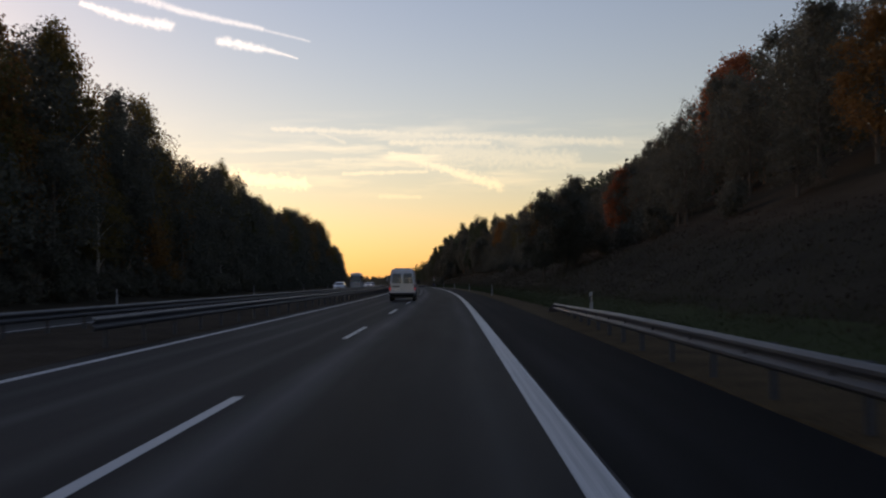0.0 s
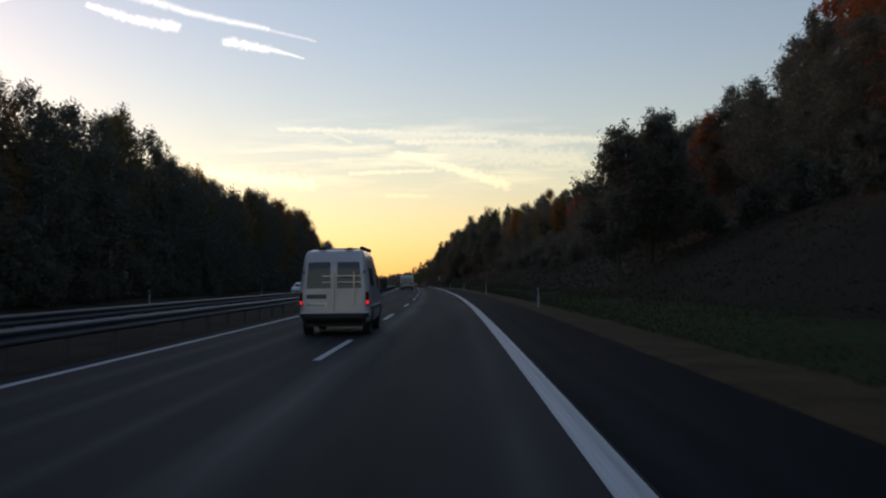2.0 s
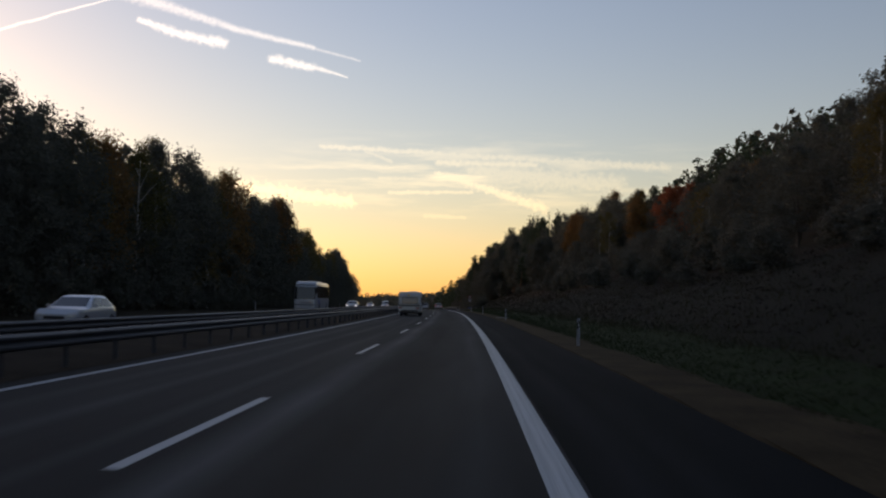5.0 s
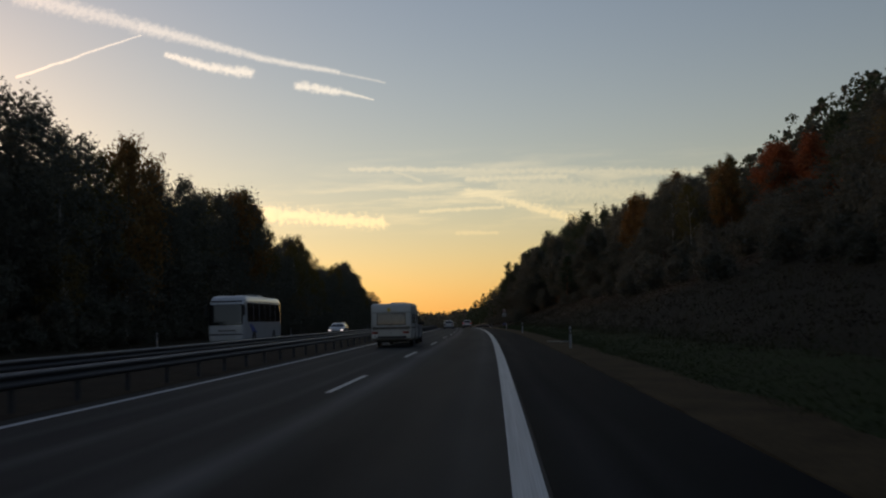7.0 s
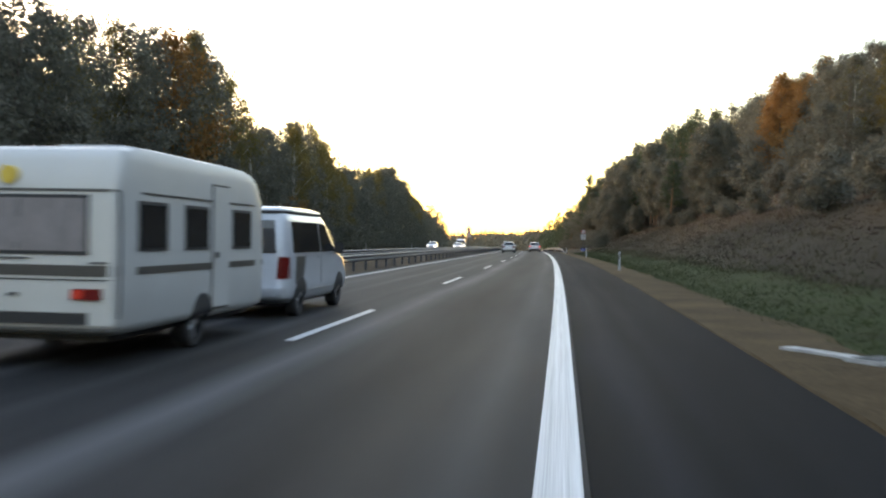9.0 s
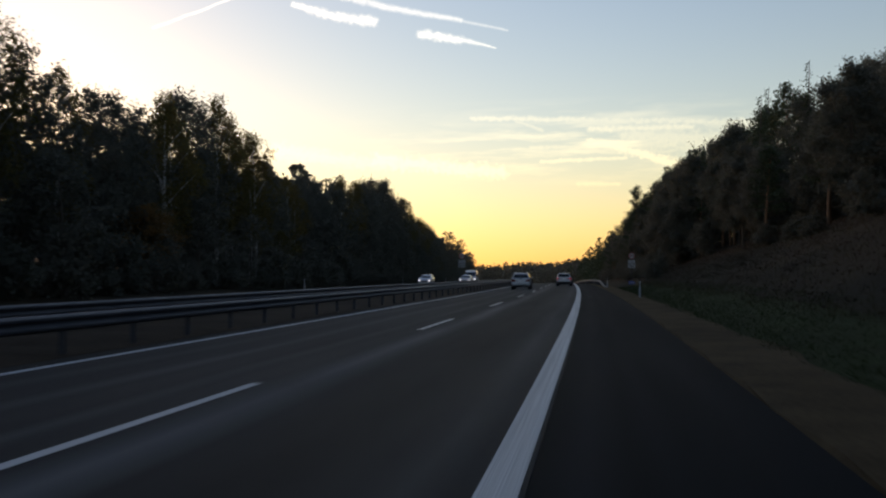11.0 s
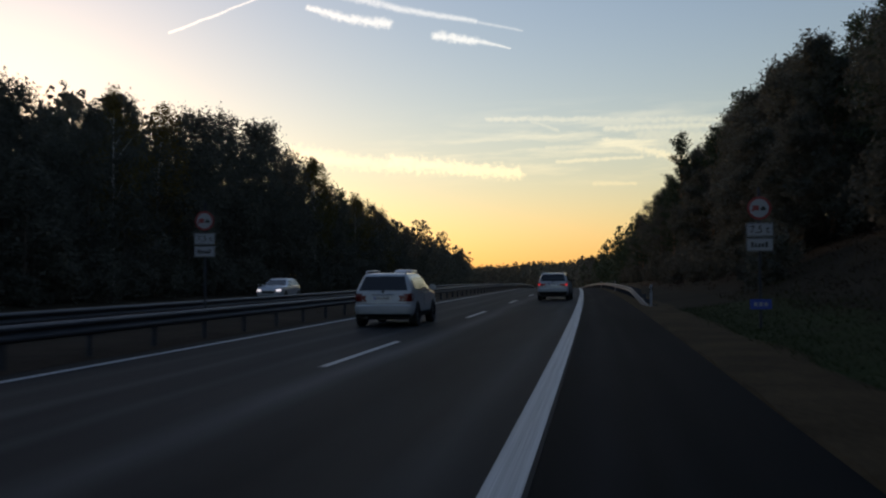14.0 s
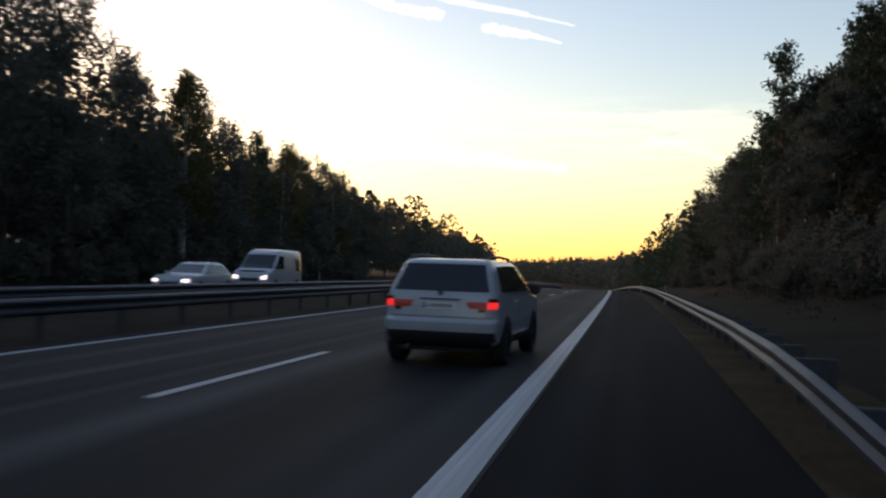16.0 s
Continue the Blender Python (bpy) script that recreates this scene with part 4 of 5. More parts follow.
far_wood("far_wood", 40, 470, -50, -32, 8.0, 460, LEAF_GREEN, 30, "low dark thicket deep in the wood", 70, (0.4, 0.8))
far_wood("far_wood", 280, 440, 27, 54, 6.5, 260, LEAF_GREEN, 28, "dense dark thicket on the hillside", 90, (0.25, 0.5))
far_wood("far_wood", 100, 400, 50, 60, 11, 200, NEEDLES, 29, "dark wood high on the hill", 110, (0.22, 0.45))
far_wood("far_wood", 60, 480, -62, -40, 1.0, 460, LEAF_GREEN, 24, "dark depth of the wood behind the front trees", 120, (0.6, 1.2))


def undergrowth(name, s0, s1, d0, d1, count, low, high, leaf, seed, label):
    """Grass and weeds: upright blades in tufts."""
    rng = np.random.default_rng(seed)
    verts, faces = [], []
    for _ in range(count):
        s, d = rng.uniform(s0, s1), d0 + (d1 - d0) * rng.uniform(0, 1) ** 1.3
        p = on(s, d, rise(s, d) + (0.02 if 8 < d < 11.5 else -0.03))
        for _ in range(4):
            h, t, w = rng.uniform(low, high), rng.uniform(0, 6.28), rng.uniform(0.006, 0.016)
            q = p + Vector((rng.normal(0, 0.16), rng.normal(0, 0.16), 0))
            x, y = math.cos(t) * w, math.sin(t) * w
            base = len(verts)
            verts += [(q.x - x, q.y - y, q.z), (q.x + x, q.y + y, q.z), (q.x + rng.normal(0, 0.14), q.y + rng.normal(0, 0.14), q.z + h)]
            faces.append((base, base + 1, base + 2))
    ob = link(name, verts, faces, leaf)
    return tagged(ob, label, "grass", kind="stuff")


undergrowth("bank_grass", 8, 338, 8.15, 12.3, 36000, 0.04, 0.15, GREEN_GRASS, 31, "short green grass along the foot of the bank")
undergrowth("dry_grass", 8, 345, 10.8, 21, 17000, 0.10, 0.38, DRY_GRASS, 33, "dry tufted grass on the upper bank")


def heath(name, s0, s1, d0, d1, count, seed, label):
    """Low mounds of brown heath and weeds, of small leaf clumps."""
    rng = np.random.default_rng(seed)
    centres, sizes = [], []
    for _ in range(count):
        s, d = rng.uniform(s0, s1), d0 + (d1 - d0) * rng.uniform(0, 1) ** 0.8
        p, r, m = on(s, d, rise(s, d)), rng.uniform(0.3, 0.9), 17
        q = rng.normal(size=(m, 3)) * r * np.array((0.5, 0.5, 0.22))
        q[:, 2] = np.abs(q[:, 2])
        centres.append(q + np.array((p.x, p.y, p.z)))
        sizes.append(rng.uniform(0.03, 0.075, m))
    v, f = cards(np.concatenate(centres), np.concatenate(sizes), 1.0, rng)
    me = bpy.data.meshes.new(name)
    me.from_pydata(v.tolist(), [], f.tolist())
    me.materials.append(HEATH)
    return tagged(new(name, me), label, "heath", kind="stuff")


heath("heath", 8, 420, 11.0, 23.5, 3600, 34, "low brown heath and weeds on the bank")
undergrowth("median_weeds", 30, 420, -8.7, -6.0, 5000, 0.06, 0.25, DRY_GRASS, 32, "sparse weeds between the barriers")


# ---- vehicles: rear at y = 0, nose towards +y ----
class Shell:
    """A body in level slices: (z, rear y, front y, half width); each slice is a rounded oblong."""

    def __init__(self, levels, square=7.0):
        self.t, self.n = np.array(levels, float), square

    def level(self, z):
        return [float(np.interp(z, self.t[:, 0], self.t[:, k])) for k in (1, 2, 3)]

    def rear(self, x, z, out=0.0):
        a, b, w = self.level(z)
        return Vector((x, (a + b) / 2 - (b - a) / 2 * (1 - min(0.999, abs(x / w)) ** self.n) ** (1 / self.n) - out, z))

    def front(self, x, z, out=0.0):
        a, b, w = self.level(z)
        return Vector((x, (a + b) / 2 + (b - a) / 2 * (1 - min(0.999, abs(x / w)) ** self.n) ** (1 / self.n) + out, z))

    def side(self, y, z, hand, out=0.0):
        a, b, w = self.level(z)
        k = min(0.999, abs((y - (a + b) / 2) / ((b - a) / 2)))
        return Vector((hand * (w * (1 - k ** self.n) ** (1 / self.n) + out), y, z))

    def mesh(self, name, material, parent, label="", rounds=44):
        verts, faces = [], []
        for z, a, b, w in self.t:
            for i in range(rounds):
                t = 2 * math.pi * (i + 0.5) / rounds
                c, s = math.cos(t), math.sin(t)
                verts.append((w * math.copysign(abs(c) ** (2 / self.n), c), (a + b) / 2 + (b - a) / 2 * math.copysign(abs(s) ** (2 / self.n), s), z))
        for k in range(len(self.t) - 1):
            for i in range(rounds):
                p, q = k * rounds + i, k * rounds + (i + 1) % rounds
                faces.append((p, q, q + rounds, p + rounds))
        faces += [tuple(range(rounds))[::-1], tuple((len(self.t) - 1) * rounds + i for i in range(rounds))]
        ob = link(name, verts, faces, material, parent, label, smooth=True)
        ob.data.set_sharp_from_angle(angle=radians(32))
        return ob


def panel(name, fn, corners, material, parent, label="", proud=0.008, n=7, m=4):
    """A thin plate that lies on a shell; corners: (u, z) low first, low last, high last, high first. fn(u, z, out)."""
    verts, faces = [], []
    (a, b, c, d) = corners
    if max(abs(q[0]) for q in corners) < 1.25 and abs(b[0] - a[0]) > 0.6:
        n = 26
    for layer in (proud, -0.02):
        for j in range(m + 1):
            for i in range(n + 1):
                p, q = i / n, j / m
                lo = (a[0] + (b[0] - a[0]) * p, a[1] + (b[1] - a[1]) * p)
                hi = (d[0] + (c[0] - d[0]) * p, d[1] + (c[1] - d[1]) * p)
                verts.append(fn(lo[0] + (hi[0] - lo[0]) * q, lo[1] + (hi[1] - lo[1]) * q, layer))
    k = (n + 1) * (m + 1)
    for j in range(m):
        for i in range(n):
            p = j * (n + 1) + i
            faces.append((p, p + 1, p + n + 2, p + n + 1))
    edge = [i for i in range(n + 1)] + [j * (n + 1) + n for j in range(1, m + 1)] + [m * (n + 1) + i for i in range(n - 1, -1, -1)] + [j * (n + 1) for j in range(m - 1, 0, -1)]
    for p, q in zip(edge, edge[1:] + edge[:1]):
        faces.append((p, q, q + k, p + k))
    bm = bmesh.new()
    vs = [bm.verts.new(v) for v in verts]
    for f in faces:
        bm.faces.new([vs[i] for i in f])
    bmesh.ops.recalc_face_normals(bm, faces=bm.faces)
    ob = part(name, bm, material, parent, label)
    return ob


def rect(u0, u1, z0, z1, lean=0.0):
    return ((u0, z0), (u1, z0), (u1 - lean, z1), (u0 + lean, z1))


def wheel(parent, x, y, radius, width, hand, rim_mat, flare=True):
    bm = bmesh.new()
    prof = [(0.62, -0.5), (0.93, -0.5), (1.0, -0.36), (1.0, 0.36), (0.93, 0.5), (0.62, 0.5)]
    rows = []
    for i in range(28):
        t = 2 * math.pi * i / 28
        rows.append([bm.verts.new((b * width, math.cos(t) * a * radius, math.sin(t) * a * radius)) for a, b in prof])
    for i in range(28):
        p, q = rows[i], rows[(i + 1) % 28]
        for k in range(6):
            bm.faces.new((p[k], p[(k + 1) % 6], q[(k + 1) % 6], q[k]))
    bmesh.ops.recalc_face_normals(bm, faces=bm.faces)
    w = part("wheel", bm, RUBBER, parent, "black tyre on its rim", smooth=False)
    w.matrix_basis = pose(x, y, radius)
    bm = bmesh.new()
    hub = bm.verts.new((hand * width * 0.34, 0, 0))
    ring = [bm.verts.new((hand * width * (0.30 if i % 4 < 2 else 0.12), math.cos(2 * math.pi * i / 20) * radius * 0.63, math.sin(2 * math.pi * i / 20) * radius * 0.63)) for i in range(20)]
    for i in range(20):
        bm.faces.new((hub, ring[i], ring[(i + 1) % 20]))
    part("rim", bm, rim_mat, w, "spoked rim")


def arch(parent, shell, y, radius, hand, z_low=0.30):
    bm = bmesh.new()
    rows = []
    for k in (0.25, 0.5, 0.75, 0.93, 1.0):
        rows.append([bm.verts.new(shell.side(y + math.cos(t) * radius * k, max(z_low, radius * 0.86 + math.sin(t) * radius * k), hand, 0.012 if k < 1 else -0.01)) for t in np.linspace(-0.6, math.pi + 0.6, 20)])
    for p, q in zip(rows, rows[1:]):
        for i in range(19):
            bm.faces.new((p[i], p[i + 1], q[i + 1], q[i]))
    bmesh.ops.recalc_face_normals(bm, faces=bm.faces)
    part("wheel_arch", bm, TRIM, parent, "black wheel arch")


def number_plate(parent, y, z, x=0.0, w=0.26, h=0.055, blue=True):
    pl = part("number_plate", slab(x - w, x + w, y - 0.012, y, z - h, z + h, 0.003), PLATE, parent)
    bm = bmesh.new()
    for i in range(7):
        x0 = x - w + 0.085 + i * (2 * w - 0.12) / 7
        box(bm, x0, x0 + (2 * w - 0.12) / 7 * 0.5, y - 0.0155, y - 0.0125, z - h * 0.55, z + h * 0.55)
    part("plate_bars", bm, INK, pl, "dark bars of plate writing")
    if blue:
        part("plate_field", slab(x - w + 0.006, x - w + 0.045, y - 0.0155, y - 0.0125, z - h + 0.006, z + h - 0.006), BLUE, pl, "blue field")


def mirror(parent, x, y, z, hand, material, size=(0.2, 0.1, 0.16)):
    bm = slab(x - (0 if hand > 0 else size[0]), x + (size[0] if hand > 0 else 0), y - size[1] / 2, y + size[1] / 2, z, z + size[2], 0.03)
    part("wing_mirror", bm, material, parent)


def roof_rail(parent, x, y0, y1, z, metal=None, rise_=0.06):
    pts = [Vector((x, y0, z - 0.02)), Vector((x, y0 + 0.12, z + rise_)), Vector((x * 0.99, (y0 + y1) / 2, z + rise_ + 0.015)), Vector((x, y1 - 0.15, z + rise_ - 0.005)), Vector((x, y1, z - 0.04))]
    v, f = tubes([[(p, 0.022) for p in pts]], 8)
    link("roof_rail", v, f, metal or GREY_TRIM, parent, smooth=True)


def under(parent, y0, y1, w, z0=0.22, z1=0.45):
    part("underbody", slab(-w, w, y0, y1, z0, z1, 0.03), TRIM, parent)


def suv(label, levels, paint, spec):
    root = tagged(new("suv_car"), label, "car")
    sh = Shell(levels, 11)
    sh.mesh("body", paint, root)
    g = spec
    panel("rear_window", sh.rear, g["rear_glass"], GLASS, root, "dark rear window")
    panel("rear_bumper", sh.rear, rect(-0.86, 0.86, g["bump"][0], g["bump"][1]), TRIM, root, "dark lower bumper", 0.02)
    for hand in (-1, 1):
        side = lambda u, z, out, hand=hand: sh.side(u, z, hand, out)
        for w in g["side_glass"]:
            panel("side_window", side, w, GLASS, root)
        panel("sill_trim", side, rect(0.75, 3.9, 0.30, 0.44), TRIM, root)
        panel("window_trim", side, g["chrome"], ALLOY, root, "bright waist strip", 0.012, m=1)
        panel("door_handle", side, rect(1.55, 1.75, 0.98, 1.01), paint, root, proud=0.035, n=3, m=1)
        panel("door_gap", side, rect(1.92, 1.93, 0.46, 1.06), INK, root, proud=0.003, n=1)
        a, b = g["lamp"]
        lamp = panel("tail_lamp", sh.rear, tuple((hand * u, z) for u, z in ((a[0], a[1]), (a[2], a[1]), (a[2], a[3]), (a[0], a[3]))), LAMP_ON if g["lit"] else LAMP_RED, root, "lit red lamp" if g["lit"] else "dark red lamp", 0.015)
        panel("lamp_lens", sh.rear, tuple((hand * u, z) for u, z in ((b[0], b[1]), (b[2], b[1]), (b[2], b[3]), (b[0] - 0.05, b[3]))), LAMP_DIM if g["lit"] else LAMP_RED, lamp, "dull red lens", 0.014)
        panel("lamp_cap", sh.rear, tuple((hand * u, z) for u, z in ((a[0], a[3] + 0.003), (a[2], a[3] + 0.003), (a[2] - 0.01, a[3] + 0.055), (a[0], a[3] + 0.055))), LAMP_RED, lamp, "dark upper lens", 0.014)
        panel("fog_lamp", sh.rear, tuple((hand * u, z) for u, z in ((b[2] - 0.13, b[1] - 0.055), (b[2] - 0.02, b[1] - 0.055), (b[2] - 0.02, b[1] - 0.003), (b[2] - 0.13, b[1] - 0.003))), LAMP_RED, lamp, proud=0.012)
        mirror(root, hand * 0.90, g["mirror"], 1.08, hand, paint if g["lit"] is False else TRIM)
        roof_rail(root, hand * g["rail"][0], *g["rail"][1:])
        for y in g["wheels"]:
            wheel(root, hand * (g["track"]), y, g["radius"], 0.25, hand, ALLOY)
            arch(root, sh, y, g["radius"] + 0.07, hand)
    panel("tailgate_gap", sh.rear, rect(-0.80, 0.80, g["gap"], g["gap"] + 0.008), INK, root, proud=0.003, m=1)
    panel("tailgate_strip", sh.rear, rect(-0.32, 0.32, g["plate"] + 0.085, g["plate"] + 0.11), GREY_TRIM, root, proud=0.02, m=1)
    badge = disc(0.045, 0.012, 0, g["plate"] + 0.19, sh.rear(0, g["plate"] + 0.19).y - 0.006, 24)
    part("badge", badge, GREY_TRIM, root, "round dark badge")
    number_plate(root, sh.rear(0, g["plate"]).y - 0.006, g["plate"])
    panel("windscreen", sh.front, g["screen"], GLASS, root)
    part("roof_aerial", slab(-0.02, 0.02, 1.0, 1.16, g["roof"] - 0.01, g["roof"] + 0.06, 0.01), TRIM, root)
    under(root, 0.3, 4.2, 0.72)
    for x in (-0.5,):
        bm = bmesh.new()
        bmesh.ops.create_cone(bm, cap_ends=True, segments=14, radius1=0.035, radius2=0.035, depth=0.25)
        bmesh.ops.rotate(bm, verts=bm.verts, matrix=Matrix.Rotation(radians(90), 3, "X"))
        bmesh.ops.translate(bm, verts=bm.verts, vec=(x, 0.16, 0.29))
        part("exhaust_pipe", bm, GREY_TRIM, root)
    return root


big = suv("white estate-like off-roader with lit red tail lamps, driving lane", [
    (0.27, 0.30, 4.45, 0.80), (0.36, 0.10, 4.58, 0.89), (0.50, 0.02, 4.65, 0.925), (0.68, 0.0, 4.67, 0.935), (0.72, 0.03, 4.66, 0.933), (0.74, 0.07, 4.64, 0.925), (0.95, 0.085, 4.58, 0.925), (1.03, 0.10, 4.38, 0.915), (1.07, 0.11, 3.80, 0.905), (1.13, 0.13, 3.70, 0.89), (1.40, 0.29, 3.22, 0.79), (1.585, 0.42, 2.85, 0.71), (1.625, 0.50, 2.70, 0.665), (1.65, 0.66, 2.5, 0.58), (1.66, 1.0, 2.2, 0.40)], WHITE_PAINT, dict(
    rear_glass=((-0.755, 1.15), (0.755, 1.15), (0.63, 1.57), (-0.63, 1.57)), bump=(0.29, 0.54),
    side_glass=(((0.50, 1.15), (1.22, 1.15), (1.22, 1.55), (0.80, 1.55)), ((1.26, 1.15), (2.20, 1.15), (2.16, 1.57), (1.26, 1.56)), ((2.26, 1.15), (3.48, 1.15), (2.76, 1.57), (2.22, 1.57))),
    chrome=rect(0.5, 3.5, 1.118, 1.14), lamp=((0.745, 0.90, 0.875, 1.0), (0.46, 0.90, 0.735, 1.0)), lit=True, mirror=3.25, rail=(0.63, 0.60, 2.6, 1.635), wheels=(0.83, 3.65), track=0.83, radius=0.36, gap=0.755, plate=0.93, screen=((-0.76, 1.12), (0.76, 1.12), (0.6, 1.58), (-0.6, 1.56)), roof=1.66))
big.matrix_basis = spot(352.75, 2.2, 0.0, -2.5)
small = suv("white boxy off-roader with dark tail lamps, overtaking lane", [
    (0.28, 0.28, 4.2, 0.79), (0.37, 0.06, 4.35, 0.87), (0.50, 0.0, 4.42, 0.90), (0.63, 0.0, 4.42, 0.905), (0.67, 0.05, 4.4, 0.90), (0.93, 0.08, 4.36, 0.90), (1.01, 0.10, 4.15, 0.885), (1.04, 0.11, 3.45, 0.88), (1.09, 0.13, 3.35, 0.87), (1.38, 0.30, 2.90, 0.75), (1.52, 0.40, 2.66, 0.68), (1.57, 0.50, 2.5, 0.63), (1.60, 0.75, 2.25, 0.5)], WHITE_PAINT, dict(
    rear_glass=((-0.73, 1.09), (0.73, 1.09), (0.60, 1.50), (-0.60, 1.50)), bump=(0.29, 0.40),
    side_glass=(((0.62, 1.13), (1.2, 1.10), (1.2, 1.45), (0.88, 1.45)), ((1.24, 1.10), (2.0, 1.09), (1.98, 1.48), (1.24, 1.46)), ((2.06, 1.09), (3.0, 1.09), (2.42, 1.48), (2.04, 1.48))),
    chrome=rect(0.6, 3.05, 1.06, 1.07), lamp=((0.62, 0.76, 0.88, 0.94), (0.53, 0.82, 0.615, 0.94)), lit=False, mirror=2.9, rail=(0.60, 0.5, 2.45, 1.60, ALLOY), wheels=(0.86, 3.55), track=0.81, radius=0.35, gap=0.70, plate=0.86, screen=((-0.73, 1.08), (0.73, 1.08), (0.6, 1.49), (-0.6, 1.49)), roof=1.60))
small.matrix_basis = spot(323.8, -1.66)


def panel_van():
    root = tagged(new("white_van"), "white high-roofed van with rear carrier, two rear windows", "van")
    sh = Shell([(0.34, 0.20, 4.7, 0.88), (0.45, 0.02, 4.82, 0.96), (0.62, 0.0, 4.85, 0.985), (0.66, 0.05, 4.85, 0.985), (1.05, 0.06, 4.75, 0.985), (1.12, 0.065, 4.1, 0.98), (1.25, 0.07, 3.95, 0.97), (1.85, 0.13, 3.45, 0.90), (2.20, 0.20, 3.1, 0.84), (2.32, 0.30, 2.9, 0.78), (2.37, 0.5, 2.6, 0.65)], 13)
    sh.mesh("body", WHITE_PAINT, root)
    panel("rear_bumper", sh.rear, rect(-0.94, 0.94, 0.36, 0.62), TRIM, root, "black bumper", 0.03)
    for hand in (-1, 1):
        panel("rear_window", sh.rear, tuple((hand * u, z) for u, z in ((0.09, 1.30), (0.76, 1.30), (0.70, 2.02), (0.09, 2.02))), GLASS, root)
        panel("tail_lamp", sh.rear, tuple((hand * u, z) for u, z in ((0.86, 0.82), (0.955, 0.82), (0.94, 1.2), (0.86, 1.2))), LAMP_RED, root)
        panel("brake_light", sh.rear, tuple((hand * u, z) for u, z in ((0.87, 0.86), (0.945, 0.86), (0.945, 0.96), (0.87, 0.96))), LAMP_ON, root, "lit red light", 0.012)
        side = lambda u, z, out, hand=hand: sh.side(u, z, hand, out)
        panel("side_window", side, ((0.5, 1.35), (1.7, 1.35), (1.65, 1.85), (0.55, 1.85)), GLASS, root)
        panel("cab_window", side, ((2.75, 1.28), (3.7, 1.28), (3.2, 1.85), (2.75, 1.85)), GLASS, root)
        panel("rub_strip", side, rect(0.3, 4.3, 0.70, 0.80), GREY_TRIM, root, proud=0.02, m=1)
        mirror(root, hand * 0.98, 3.75, 1.25, hand, TRIM, (0.22, 0.12, 0.32))
        for y in (0.95, 3.85):
            wheel(root, hand * 0.83, y, 0.34, 0.22, hand, GREY_TRIM)
            arch(root, sh, y, 0.41, hand, 0.36)
        panel("door_hinge", sh.rear, tuple((hand * u, z) for u, z in ((0.80, 1.70), (0.86, 1.70), (0.86, 1.78), (0.80, 1.78))), GREY_TRIM, root, proud=0.02, n=2, m=1)
    panel("door_gap", sh.rear, rect(-0.006, 0.006, 0.66, 2.05), INK, root, proud=0.004, n=1)
    number_plate(root, sh.rear(-0.45, 0.8).y - 0.01, 0.84, -0.45)
    bm = bmesh.new()
    for z in (1.45, 1.62):
        box(bm, -0.30, 0.82, -0.06, -0.03, z, z + 0.03, 0.008)
    for x in (-0.02, 0.55):
        box(bm, x, x + 0.035, -0.10, -0.01, 0.85, 1.75, 0.008)
    part("rear_carrier", bm, ALLOY, root, "grey tube carrier on the doors")
    for y in (0.8, 2.0):
        bm = slab(-0.6, 0.6, y, y + 0.5, 2.36, 2.42, 0.02)
        part("roof_hatch", bm, GREY_TRIM, root)
    for x in (-0.45, 0.3):
        part("roof_bar", slab(x, x + 0.2, 0.45, 0.52, 2.34, 2.42, 0.01), TRIM, root, "dark roof bar end")
    v, f = tubes([[(Vector((0.74, y, 2.40)), 0.055) for y in (0.4, 1.2, 2.0, 2.8)]], 10)
    link("awning_case", v, f, GREY_TRIM, root, "grey rolled awning along the roof", smooth=True)
    panel("door_writing", sh.rear, rect(-0.75, -0.2, 1.02, 1.14), GREY_TRIM, root, "grey bars of unreadable writing", 0.006, m=1)
    under(root, 0.3, 4.4, 0.8, 0.25, 0.45)
    return root


panel_van().matrix_basis = spot(67.8, -0.64)


